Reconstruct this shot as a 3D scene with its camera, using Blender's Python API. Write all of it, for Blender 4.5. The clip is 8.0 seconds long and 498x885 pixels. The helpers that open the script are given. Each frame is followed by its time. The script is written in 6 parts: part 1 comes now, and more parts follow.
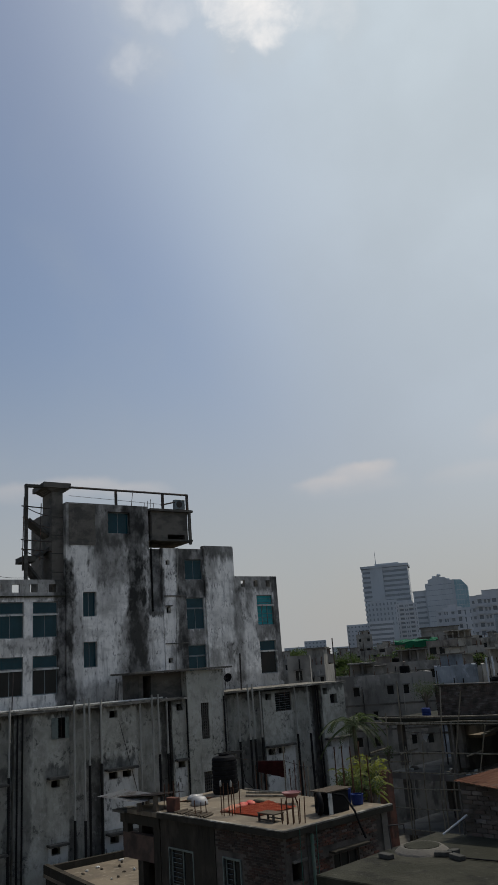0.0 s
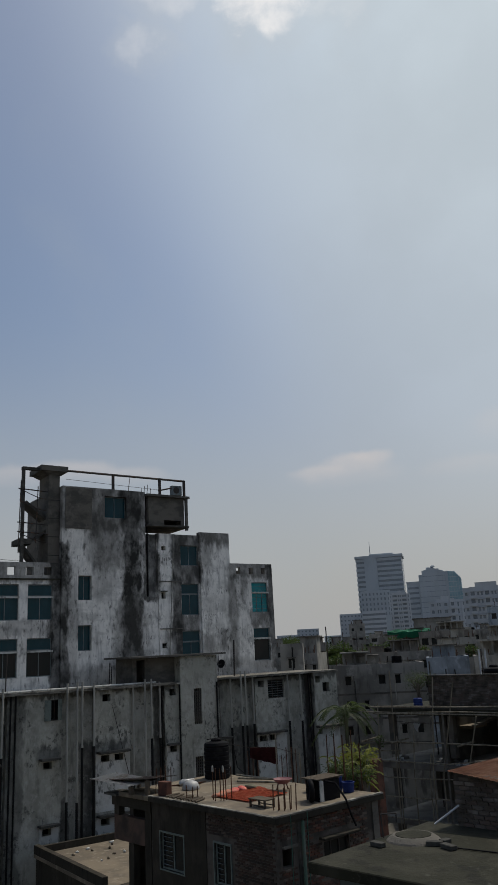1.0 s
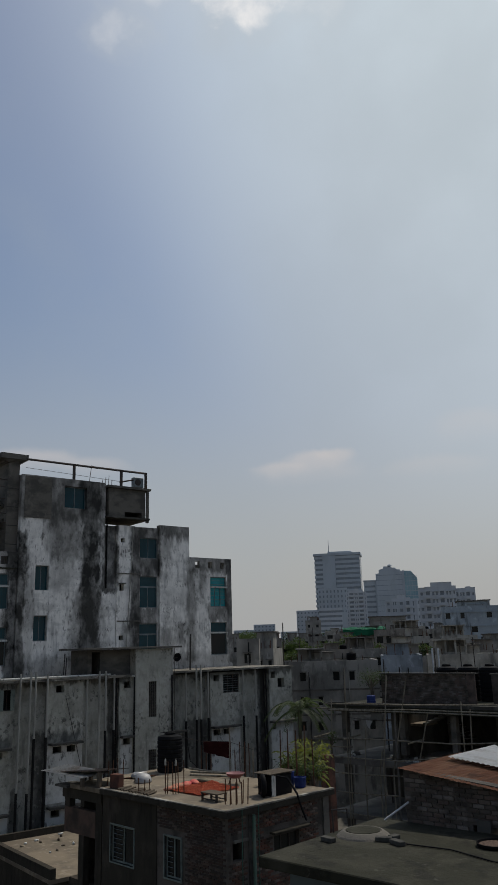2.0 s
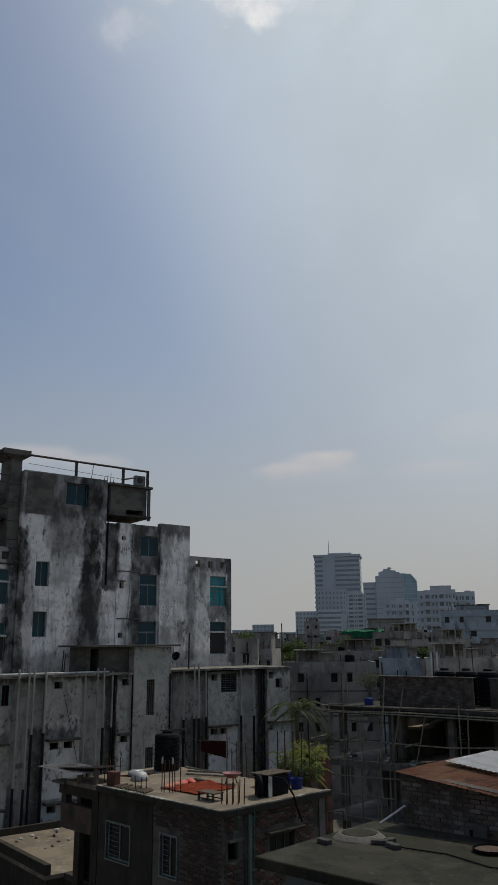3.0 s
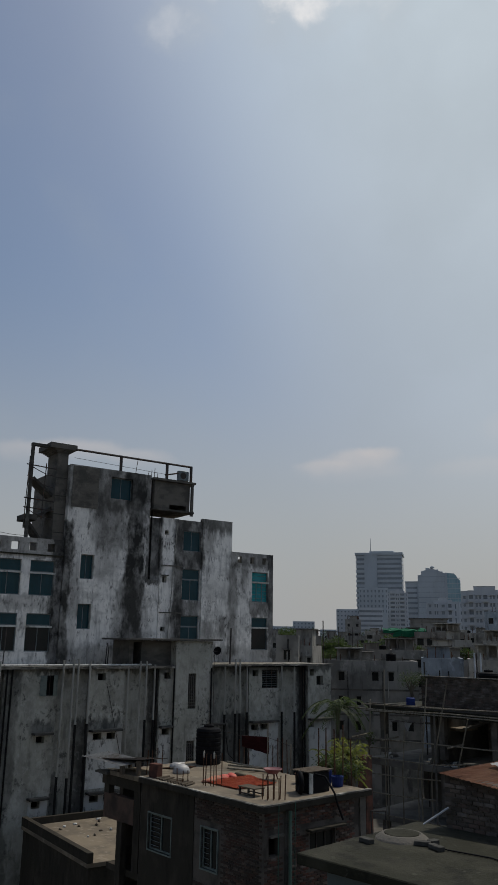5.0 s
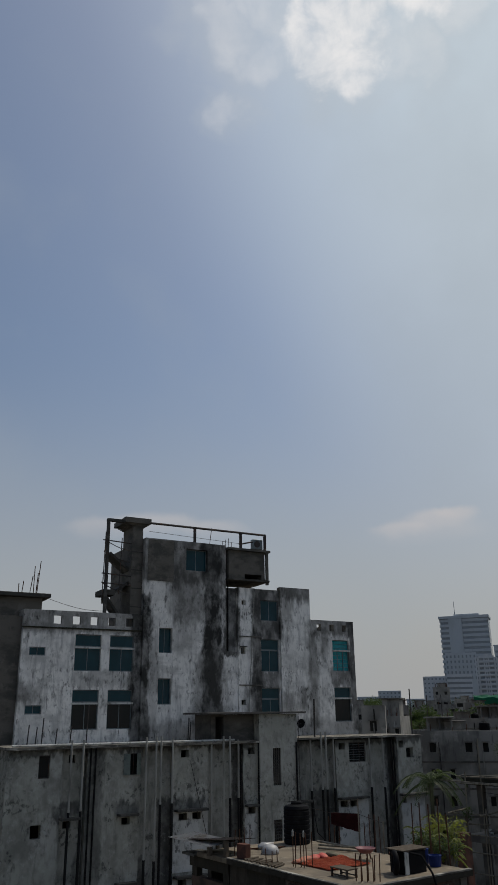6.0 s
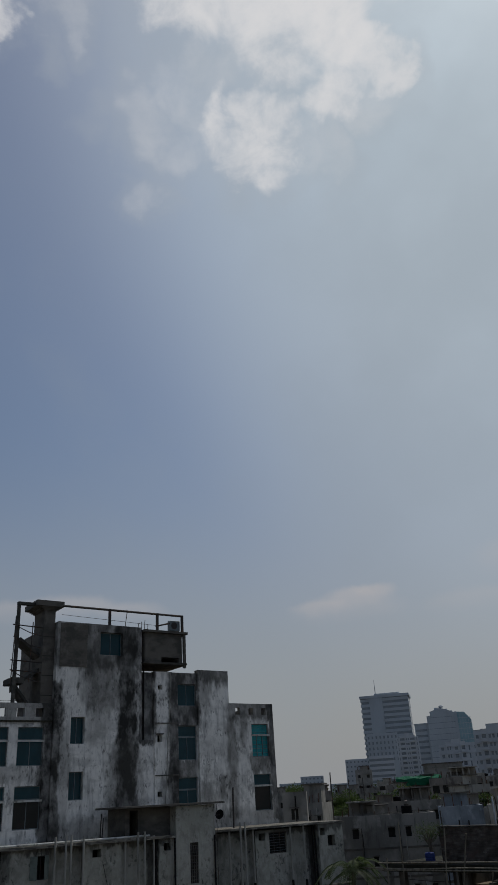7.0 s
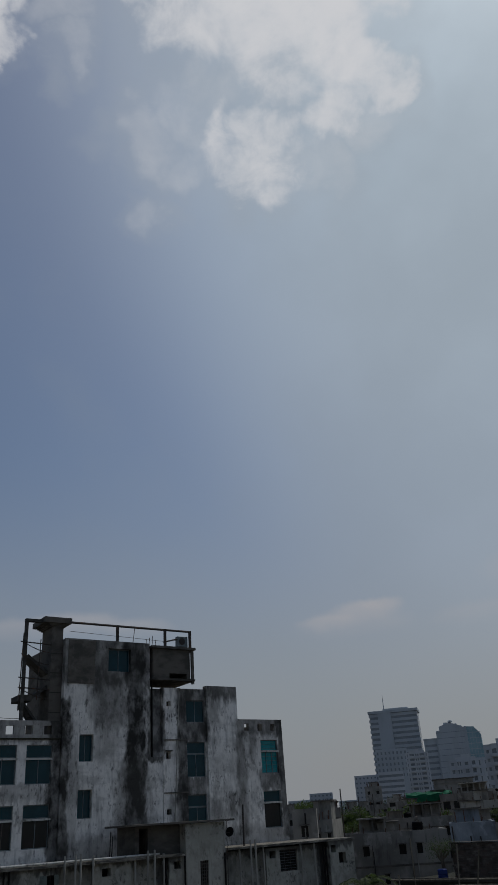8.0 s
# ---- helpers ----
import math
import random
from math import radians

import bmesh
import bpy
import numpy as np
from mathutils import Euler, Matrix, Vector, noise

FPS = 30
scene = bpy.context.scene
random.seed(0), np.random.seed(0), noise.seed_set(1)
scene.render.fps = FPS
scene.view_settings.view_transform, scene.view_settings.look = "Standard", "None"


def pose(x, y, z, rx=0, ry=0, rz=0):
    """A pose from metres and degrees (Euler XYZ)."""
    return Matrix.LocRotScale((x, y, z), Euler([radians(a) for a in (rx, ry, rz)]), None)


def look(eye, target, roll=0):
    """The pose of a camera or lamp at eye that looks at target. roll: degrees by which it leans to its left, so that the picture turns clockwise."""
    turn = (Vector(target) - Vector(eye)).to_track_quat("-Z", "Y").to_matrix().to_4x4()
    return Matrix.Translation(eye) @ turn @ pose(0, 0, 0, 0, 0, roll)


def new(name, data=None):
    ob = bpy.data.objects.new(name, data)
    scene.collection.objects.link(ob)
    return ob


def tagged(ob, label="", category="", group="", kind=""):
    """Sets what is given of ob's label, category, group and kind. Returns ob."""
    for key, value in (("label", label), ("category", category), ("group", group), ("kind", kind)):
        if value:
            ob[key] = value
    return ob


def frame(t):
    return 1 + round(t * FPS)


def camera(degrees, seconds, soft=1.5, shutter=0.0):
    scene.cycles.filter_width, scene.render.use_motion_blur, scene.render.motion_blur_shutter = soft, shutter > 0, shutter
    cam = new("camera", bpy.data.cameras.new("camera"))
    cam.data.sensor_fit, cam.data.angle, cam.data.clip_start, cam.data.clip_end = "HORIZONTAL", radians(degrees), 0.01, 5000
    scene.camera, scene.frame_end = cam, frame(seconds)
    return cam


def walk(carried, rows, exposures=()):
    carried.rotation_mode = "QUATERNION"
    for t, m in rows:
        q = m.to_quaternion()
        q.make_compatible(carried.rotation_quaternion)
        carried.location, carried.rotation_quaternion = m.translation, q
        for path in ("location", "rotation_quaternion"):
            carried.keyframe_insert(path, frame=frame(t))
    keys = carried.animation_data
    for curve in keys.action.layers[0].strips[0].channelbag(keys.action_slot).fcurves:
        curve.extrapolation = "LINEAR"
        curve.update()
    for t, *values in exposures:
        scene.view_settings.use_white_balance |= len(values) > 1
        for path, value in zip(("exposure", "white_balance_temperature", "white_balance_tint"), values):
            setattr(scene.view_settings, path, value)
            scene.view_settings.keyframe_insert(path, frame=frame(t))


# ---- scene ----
E = 19.5  # height of the eye over the ground; heights below are counted from the eye


def aim(x, y, z, yaw, pitch, roll):
    """The camera's pose from its place beside the first one and its heading."""
    return pose(x, y, E + z, 0, 0, yaw) @ pose(0, 0, 0, 90 + pitch) @ pose(0, 0, 0, 0, 0, -roll)


cam = camera(35.44, 8.0)
PATH = [
    (0.0, aim(0.002, 0.001, 0.000, 0.000, 15.992, 4.212)),
    (0.5, aim(-0.037, 0.030, -0.004, 0.077, 15.194, 4.314)),
    (1.0, aim(-0.066, 0.056, 0.010, -0.151, 15.076, 2.964)),
    (1.5, aim(-0.088, 0.054, 0.018, -2.702, 14.810, 2.574)),
    (1.7, aim(-0.093, 0.050, 0.020, -2.949, 14.681, 2.046)),
    (2.8, aim(-0.122, 0.022, 0.032, -2.765, 14.538, 1.091)),
    (3.0, aim(-0.128, 0.016, 0.036, -2.768, 14.575, 0.544)),
    (3.5, aim(-0.156, 0.007, 0.019, -1.988, 14.394, -0.796)),
    (4.0, aim(-0.170, 0.022, 0.028, -1.854, 14.291, -1.094)),
    (4.5, aim(-0.152, 0.020, 0.038, -1.947, 14.169, -0.883)),
    (5.0, aim(-0.189, -0.019, 0.048, 0.443, 14.290, -0.832)),
    (5.2, aim(-0.179, -0.052, 0.032, 3.049, 14.440, -0.752)),
    (6.3, aim(-0.103, -0.075, -0.038, 5.935, 20.344, 0.711)),
    (6.5, aim(-0.052, -0.097, -0.065, 4.492, 20.469, 1.166)),
    (7.0, aim(-0.023, -0.126, -0.075, -0.751, 24.808, 3.413)),
    (7.5, aim(-0.053, -0.154, -0.094, -0.992, 25.904, 3.430)),
    (8.0, aim(-0.107, -0.175, -0.107, -0.442, 25.904, 3.878)),
]
# the clip's exposure and white balance
DIM = [(0.0, 0.02, 6500, 10), (1.5, -0.02, 6500, 10), (3.5, -0.05, 6500, 10), (5.2, -0.1, 6450, 10), (6.5, -0.12, 6400, 10), (7.0, -0.45, 6250, 10), (8.0, -0.62, 6100, 10)]
walk(cam, PATH, DIM)

# ---- light ----
SUN_BEARING, SUN_HEIGHT = 48, 58
world = bpy.data.worlds.new("sky")
scene.world = world
world.use_nodes = True
scene.view_settings.exposure = 0.0


def build_sky():
    nt = world.node_tree
    nt.nodes.clear()
    n, l = nt.nodes.new, nt.links.new
    out, bg = n("ShaderNodeOutputWorld"), n("ShaderNodeBackground")
    sky = n("ShaderNodeTexSky")
    sky.sky_type = "NISHITA"
    sky.sun_disc = False
    sky.sun_elevation, sky.sun_rotation = radians(SUN_HEIGHT), radians(SUN_BEARING)
    sky.air_density, sky.dust_density, sky.ozone_density, sky.altitude = 1.0, 4.0, 1.0, 0
    co = n("ShaderNodeTexCoord")
    sep = n("ShaderNodeSeparateXYZ")
    l(co.outputs["Generated"], sep.inputs[0])
    def veil(scale, detail, lo, hi, seed):
        tex, ramp = n("ShaderNodeTexNoise"), n("ShaderNodeMapRange")
        tex.noise_dimensions = "4D"
        tex.inputs["W"].default_value = seed
        tex.inputs["Scale"].default_value, tex.inputs["Detail"].default_value = scale, detail
        tex.inputs["Roughness"].default_value = 0.52
        l(co.outputs["Generated"], tex.inputs["Vector"])
        ramp.interpolation_type = "SMOOTHSTEP"
        ramp.inputs["From Min"].default_value, ramp.inputs["From Max"].default_value = lo, hi
        l(tex.outputs[0], ramp.inputs["Value"])
        return ramp.outputs[0]

    # torn coordinates for the clouds
    warp, shift = n("ShaderNodeTexNoise"), n("ShaderNodeVectorMath")
    warp.inputs["Scale"].default_value, warp.inputs["Detail"].default_value = 10.0, 8
    l(co.outputs["Generated"], warp.inputs["Vector"])
    shift.operation = "MULTIPLY_ADD"
    shift.inputs[1].default_value = (0.17, 0.17, 0.17)
    l(warp.outputs["Color"], shift.inputs[0])
    base_way = n("ShaderNodeVectorMath")
    base_way.operation = "SUBTRACT"
    base_way.inputs[1].default_value = (0.085, 0.085, 0.085)
    l(co.outputs["Generated"], base_way.inputs[0])
    l(base_way.outputs[0], shift.inputs[2])
    torn = n("ShaderNodeVectorMath")
    torn.operation = "NORMALIZE"
    l(shift.outputs[0], torn.inputs[0])

    def near(direction, inner, outer, ragged=False):
        """1 close to a direction in the sky, falling to 0."""
        dot, ramp = n("ShaderNodeVectorMath"), n("ShaderNodeMapRange")
        dot.operation = "DOT_PRODUCT"
        l(torn.outputs[0] if ragged else co.outputs["Generated"], dot.inputs[0])
        dot.inputs[1].default_value = Vector(direction).normalized()
        ramp.interpolation_type = "SMOOTHSTEP"
        ramp.inputs["From Min"].default_value = math.cos(radians(outer))
        ramp.inputs["From Max"].default_value = math.cos(radians(inner))
        l(dot.outputs["Value"], ramp.inputs["Value"])
        return ramp.outputs[0]

    def maths(op, a, b):
        m = n("ShaderNodeMath")
        m.operation = op
        m.use_clamp = True
        for k, v in enumerate((a, b)):
            if isinstance(v, (int, float)):
                m.inputs[k].default_value = v
            else:
                l(v, m.inputs[k])
        return m.outputs[0]

    def over(fac, a, b):
        m = n("ShaderNodeMix")
        m.data_type = "RGBA"
        l(fac, m.inputs["Factor"])
        l(a, m.inputs["A"])
        if isinstance(b, tuple):
            m.inputs["B"].default_value = (*b, 1)
        else:
            l(b, m.inputs["B"])
        return m.outputs["Result"]

    def way(bearing, height):
        b, h = radians(bearing), radians(height)
        return (math.sin(b) * math.cos(h), math.cos(b) * math.cos(h), math.sin(h))

    tint = n("ShaderNodeMix")
    tint.data_type, tint.blend_type = "RGBA", "MULTIPLY"
    tint.inputs["Factor"].default_value = 1.0
    tint.inputs["B"].default_value = (0.85, 0.915, 0.945, 1)
    l(sky.outputs[0], tint.inputs["A"])
    col = tint.outputs["Result"]
    # haze: pale towards the horizon
    ramp = n("ShaderNodeMapRange")
    ramp.interpolation_type = "SMOOTHSTEP"
    ramp.inputs["From Min"].default_value, ramp.inputs["From Max"].default_value = 0.46, -0.02
    l(sep.outputs["Z"], ramp.inputs["Value"])
    col = over(maths("MULTIPLY", ramp.outputs[0], 0.9), col, HAZE)
    # bright milky air towards the sun, a thin grey veil below it
    col = over(maths("MULTIPLY", near(way(SUN_BEARING - 6, 44), 2, 44), 0.84), col, GLOW)
    col = over(maths("MULTIPLY", near(way(24, 26), 2, 27), 0.42), col, SHEET)
    # faint uneven veil everywhere
    col = over(maths("MULTIPLY", veil(4.2, 6, 0.42, 0.68, 3.1), 0.22), col, VEIL)

    def clouds(blobs, scale, gain, cut, soft, amount, base, colour, ragged=True, fill=1.0):
        """Torn cloud round the given places: (bearing, height, radius)."""
        total = None
        for b, h, r in blobs:
            one = near(way(b, h), 0.0, r, ragged)
            total = one if total is None else maths("MAXIMUM", total, one)
        total = maths("MULTIPLY", total, fill)
        tex = n("ShaderNodeTexNoise")
        tex.inputs["Scale"].default_value, tex.inputs["Detail"].default_value = scale, 9
        tex.inputs["Roughness"].default_value, tex.inputs["Distortion"].default_value = 0.58, 0.3
        l(co.outputs["Generated"], tex.inputs["Vector"])
        k = n("ShaderNodeMath")
        k.operation = "MULTIPLY_ADD"
        k.inputs[1].default_value, k.inputs[2].default_value = gain, -gain / 2
        l(tex.outputs[0], k.inputs[0])
        dens = n("ShaderNodeMath")
        dens.operation = "ADD"
        l(total, dens.inputs[0])
        l(k.outputs[0], dens.inputs[1])
        ramp = n("ShaderNodeMapRange")
        ramp.interpolation_type = "SMOOTHSTEP"
        ramp.inputs["From Min"].default_value, ramp.inputs["From Max"].default_value = cut, cut + soft
        l(dens.outputs[0], ramp.inputs["Value"])
        edge = n("ShaderNodeMapRange")
        edge.interpolation_type = "SMOOTHSTEP"
        edge.inputs["From Min"].default_value, edge.inputs["From Max"].default_value = 0.0, 0.35
        l(total, edge.inputs["Value"])
        keep = maths("MULTIPLY", ramp.outputs[0], edge.outputs[0])
        return over(maths("MULTIPLY", keep, amount), base, colour)

    MASS = [(5.8, 53.6, 6.4), (10.2, 53.4, 5.6), (1.0, 55.6, 5.6), (11.6, 51.0, 3.6), (-4.8, 55.8, 4.6), (-8.5, 55.6, 2.6), (8, 60, 9), (16, 58.5, 6)]
    RAGS = [(2.2, 44.9, 3.4), (4.3, 43.8, 3.0), (0.0, 46.7, 2.4), (5.6, 46.4, 2.6), (10.6, 47.7, 2.6), (17.3, 49.4, 2.3), (15.8, 51.0, 2.5), (-21, 51.3, 2.3), (-22.4, 53.0, 2.2)]
    WISPS = [(-5.3, 46.5, 3.2), (-7.9, 42.0, 2.0), (14.0, 47.0, 3.2), (-17.4, 54.5, 2.2), (-15.7, 52.6, 1.6), (-8.0, 48.0, 3.0), (9.0, 44.0, 3.0), (-1.0, 49.5, 4.0)]
    col = clouds([(b, h, r * 1.6) for b, h, r in MASS + RAGS + WISPS], 9.0, 1.8, 0.1, 1.5, 0.38, col, FLEECE)
    col = clouds(WISPS, 20.0, 2.2, 0.2, 1.6, 0.3, col, CLOUD)
    col = clouds(MASS, 15.0, 2.8, 0.05, 1.3, 0.92, col, CLOUD)
    col = clouds(RAGS, 20.0, 3.0, 0.12, 1.4, 0.75, col, CLOUD)
    col = clouds([(b, h, r * 0.95) for b, h, r in MASS + RAGS], 34.0, 3.2, 0.4, 1.6, 0.5, col, BRIM)

    # long low banks: a crisp lit upper edge, fading out below
    fine, sway = n("ShaderNodeTexNoise"), n("ShaderNodeVectorMath")
    fine.inputs["Scale"].default_value, fine.inputs["Detail"].default_value = 38.0, 6
    l(co.outputs["Generated"], fine.inputs["Vector"])
    sway.operation = "MULTIPLY_ADD"
    sway.inputs[1].default_value = (0.02, 0.02, 0.012)
    l(fine.outputs["Color"], sway.inputs[0])
    l(co.outputs["Generated"], sway.inputs[2])

    def bank(bearing, height, wide, high, amount, base, rim=0.5):
        off, scl, size, cut = n("ShaderNodeVectorMath"), n("ShaderNodeVectorMath"), n("ShaderNodeVectorMath"), n("ShaderNodeMapRange")
        off.operation, scl.operation, size.operation = "SUBTRACT", "MULTIPLY", "LENGTH"
        off.inputs[1].default_value = Vector(way(bearing, height)) + Vector((0.01, 0.01, 0.006))
        scl.inputs[1].default_value = (1 / wide, 0.3 / wide, 1 / high)
        l(sway.outputs[0], off.inputs[0])
        l(off.outputs[0], scl.inputs[0])
        l(scl.outputs[0], size.inputs[0])
        cut.interpolation_type = "SMOOTHSTEP"
        cut.inputs["From Min"].default_value, cut.inputs["From Max"].default_value = 1.0, 1.0 - rim
        l(size.outputs["Value"], cut.inputs["Value"])
        up, low = n("ShaderNodeSeparateXYZ"), n("ShaderNodeMapRange")
        l(scl.outputs[0], up.inputs[0])
        low.interpolation_type = "SMOOTHSTEP"
        low.inputs["From Min"].default_value, low.inputs["From Max"].default_value = -0.9, 0.55
        l(up.outputs["Z"], low.inputs["Value"])
        return over(maths("MULTIPLY", maths("MULTIPLY", cut.outputs[0], low.outputs[0]), amount), base, BANK)

    for place in ((7.3, 12.2, 0.085, 0.024, 0.22), (5.4, 12.4, 0.05, 0.0135, 0.3), (8.0, 13.05, 0.052, 0.0165, 0.42), (9.3, 13.45, 0.032, 0.012, 0.42),
                  (-12.6, 13.2, 0.07, 0.02, 0.4), (-16.5, 12.8, 0.06, 0.02, 0.3), (-8.5, 12.8, 0.05, 0.018, 0.3), (19.5, 14.6, 0.06, 0.03, 0.18), (16.5, 12.0, 0.08, 0.022, 0.16)):
        col = bank(*place, col, 0.6)
    l(col, bg.inputs["Color"])
    bg.inputs["Strength"].default_value = 0.1
    l(bg.outputs[0], out.inputs[0])


HAZE, GLOW, VEIL, CLOUD = (4.15, 4.16, 4.12), (5.7, 6.8, 7.45), (3.45, 3.9, 4.3), (9.4, 9.1, 8.85)
BANK, BRIM, SHEET = (6.2, 5.7, 5.45), (9.6, 9.3, 9.0), (4.5, 4.8, 5.05)
FLEECE = (5.0, 5.35, 5.65)
build_sky()
sun = new("sun", bpy.data.lights.new("sun", "SUN"))
sun.data.energy, sun.data.angle, sun.data.color = 2.2, radians(1.0), (1.0, 0.93, 0.82)
_b, _h = radians(SUN_BEARING), radians(SUN_HEIGHT)
sun.matrix_world = look((math.sin(_b) * math.cos(_h) * 200, math.cos(_b) * math.cos(_h) * 200, math.sin(_h) * 200), (0, 0, 0))


# ---- materials ----
def surface(name, base, layers=(), bands=(), rough=0.92, bump=0.3, grain=9.0, metal=0.0, vary=0.0, spec=0.12, specks=()):
    """A worn surface: a base colour, noise layers (colour, scale xyz, low, high, amount), stains and painted shade of a
    given place (colour, x0, x1, z0, z1, soft, amount), specks that crowd in patches (colour, patch scale,
    low, high, speck scale, low, high, amount), with fine relief."""
    m = bpy.data.materials.new(name)
    m.use_nodes = True
    nt = m.node_tree
    n, l = nt.nodes.new, nt.links.new
    b = nt.nodes["Principled BSDF"]
    b.inputs["Roughness"].default_value, b.inputs["Metallic"].default_value = rough, metal
    b.inputs["Specular IOR Level"].default_value = spec
    co = n("ShaderNodeTexCoord").outputs["Object"]
    first = n("ShaderNodeRGB")
    first.outputs[0].default_value = (*base, 1)
    col = first.outputs[0]

    def fog(scale, detail=6, seed=0.0):
        mp, tex = n("ShaderNodeMapping"), n("ShaderNodeTexNoise")
        mp.inputs["Scale"].default_value = scale
        mp.inputs["Location"].default_value = (seed, seed * 0.7, seed * 1.3)
        l(co, mp.inputs["Vector"])
        l(mp.outputs[0], tex.inputs["Vector"])
        tex.inputs["Scale"].default_value, tex.inputs["Detail"].default_value = 1.0, detail
        tex.inputs["Roughness"].default_value = 0.6
        return tex.outputs[0]

    def span(v, lo, hi, smooth=True):
        r = n("ShaderNodeMapRange")
        r.interpolation_type = "SMOOTHSTEP" if smooth else "LINEAR"
        r.inputs["From Min"].default_value, r.inputs["From Max"].default_value = lo, hi
        l(v, r.inputs["Value"])
        return r.outputs[0]

    def maths(op, a, b2):
        k = n("ShaderNodeMath")
        k.operation = op
        for i, v in enumerate((a, b2)):
            if isinstance(v, (int, float)):
                k.inputs[i].default_value = v
            else:
                l(v, k.inputs[i])
        return k.outputs[0]

    def lay(fac, colour):
        nonlocal col
        k = n("ShaderNodeMix")
        k.data_type = "RGBA"
        l(fac, k.inputs["Factor"])
        l(col, k.inputs["A"])
        k.inputs["B"].default_value = (*colour, 1)
        col = k.outputs["Result"]

    for i, (colour, scale, lo, hi, amount) in enumerate(layers):
        lay(maths("MULTIPLY", span(fog(scale, 7, 3.7 * i + len(name)), lo, hi), amount), colour)
    if bands:
        sep = n("ShaderNodeSeparateXYZ")
        l(co, sep.inputs[0])
        ragged = maths("MULTIPLY", maths("SUBTRACT", fog((1.1, 1.1, 0.55), 5, 1.0), 0.5), 1.2)
        x = maths("ADD", sep.outputs["X"], ragged)
        z = maths("ADD", sep.outputs["Z"], maths("MULTIPLY", maths("SUBTRACT", fog((2.6, 2.6, 0.9), 7, 2.0), 0.5), 1.4))
        tear = maths("MULTIPLY", maths("SUBTRACT", fog((4.4, 4.4, 1.5), 9, 5.0), 0.5), 1.15)
        thin = span(fog((1.7, 1.7, 1.0), 6, 8.0), 0.34, 0.62)
        for colour, x0, x1, z0, z1, soft, amount in bands:
            f = maths("MULTIPLY", span(x, x0 - soft, x0 + soft), span(x, x1 + soft, x1 - soft))
            f = maths("MULTIPLY", f, span(z, z0 - soft, z0 + soft))
            f = maths("MULTIPLY", f, span(z, z1 + soft, z1 - soft))
            f = span(maths("ADD", f, tear), 0.1, 0.9)
            f = maths("MULTIPLY", f, maths("ADD", maths("MULTIPLY", thin, 0.34), 0.68))
            lay(maths("MULTIPLY", f, amount), colour)
    for i, (colour, patch, lo, hi, fine, lo2, hi2, amount) in enumerate(specks):
        f = maths("MULTIPLY", span(fog(patch, 5, 21.0 + 4 * i), lo, hi), span(fog(fine, 8, 31.0 + 4 * i), lo2, hi2))
        lay(maths("MULTIPLY", f, amount), colour)
    if vary:
        info = n("ShaderNodeObjectInfo")
        hsv = n("ShaderNodeHueSaturation")
        l(maths("ADD", maths("MULTIPLY", info.outputs["Random"], vary), 1 - vary / 2), hsv.inputs["Value"])
        l(maths("ADD", maths("MULTIPLY", info.outputs["Random"], -vary * 0.8), 1 + vary * 0.3), hsv.inputs["Saturation"])
        l(col, hsv.inputs["Color"])
        col = hsv.outputs[0]
    l(col, b.inputs["Base Color"])
    if bump:
        bp = n("ShaderNodeBump")
        bp.inputs["Strength"].default_value, bp.inputs["Distance"].default_value = bump, 0.03
        l(fog((grain, grain, grain), 8, 9.0), bp.inputs["Height"])
        l(bp.outputs[0], b.inputs["Normal"])
    return m


def glass(name, tint, rough=0.06, through_it=0.35):
    m = surface(name, tint, [((tint[0] * 1.6 + 0.01, tint[1] * 1.5, tint[2] * 1.5), (1.3, 1.3, 0.8), 0.4, 0.7, 0.6)], rough=rough, bump=0.0, spec=0.16)
    m.node_tree.nodes["Principled BSDF"].inputs["Transmission Weight"].default_value = through_it
    return m


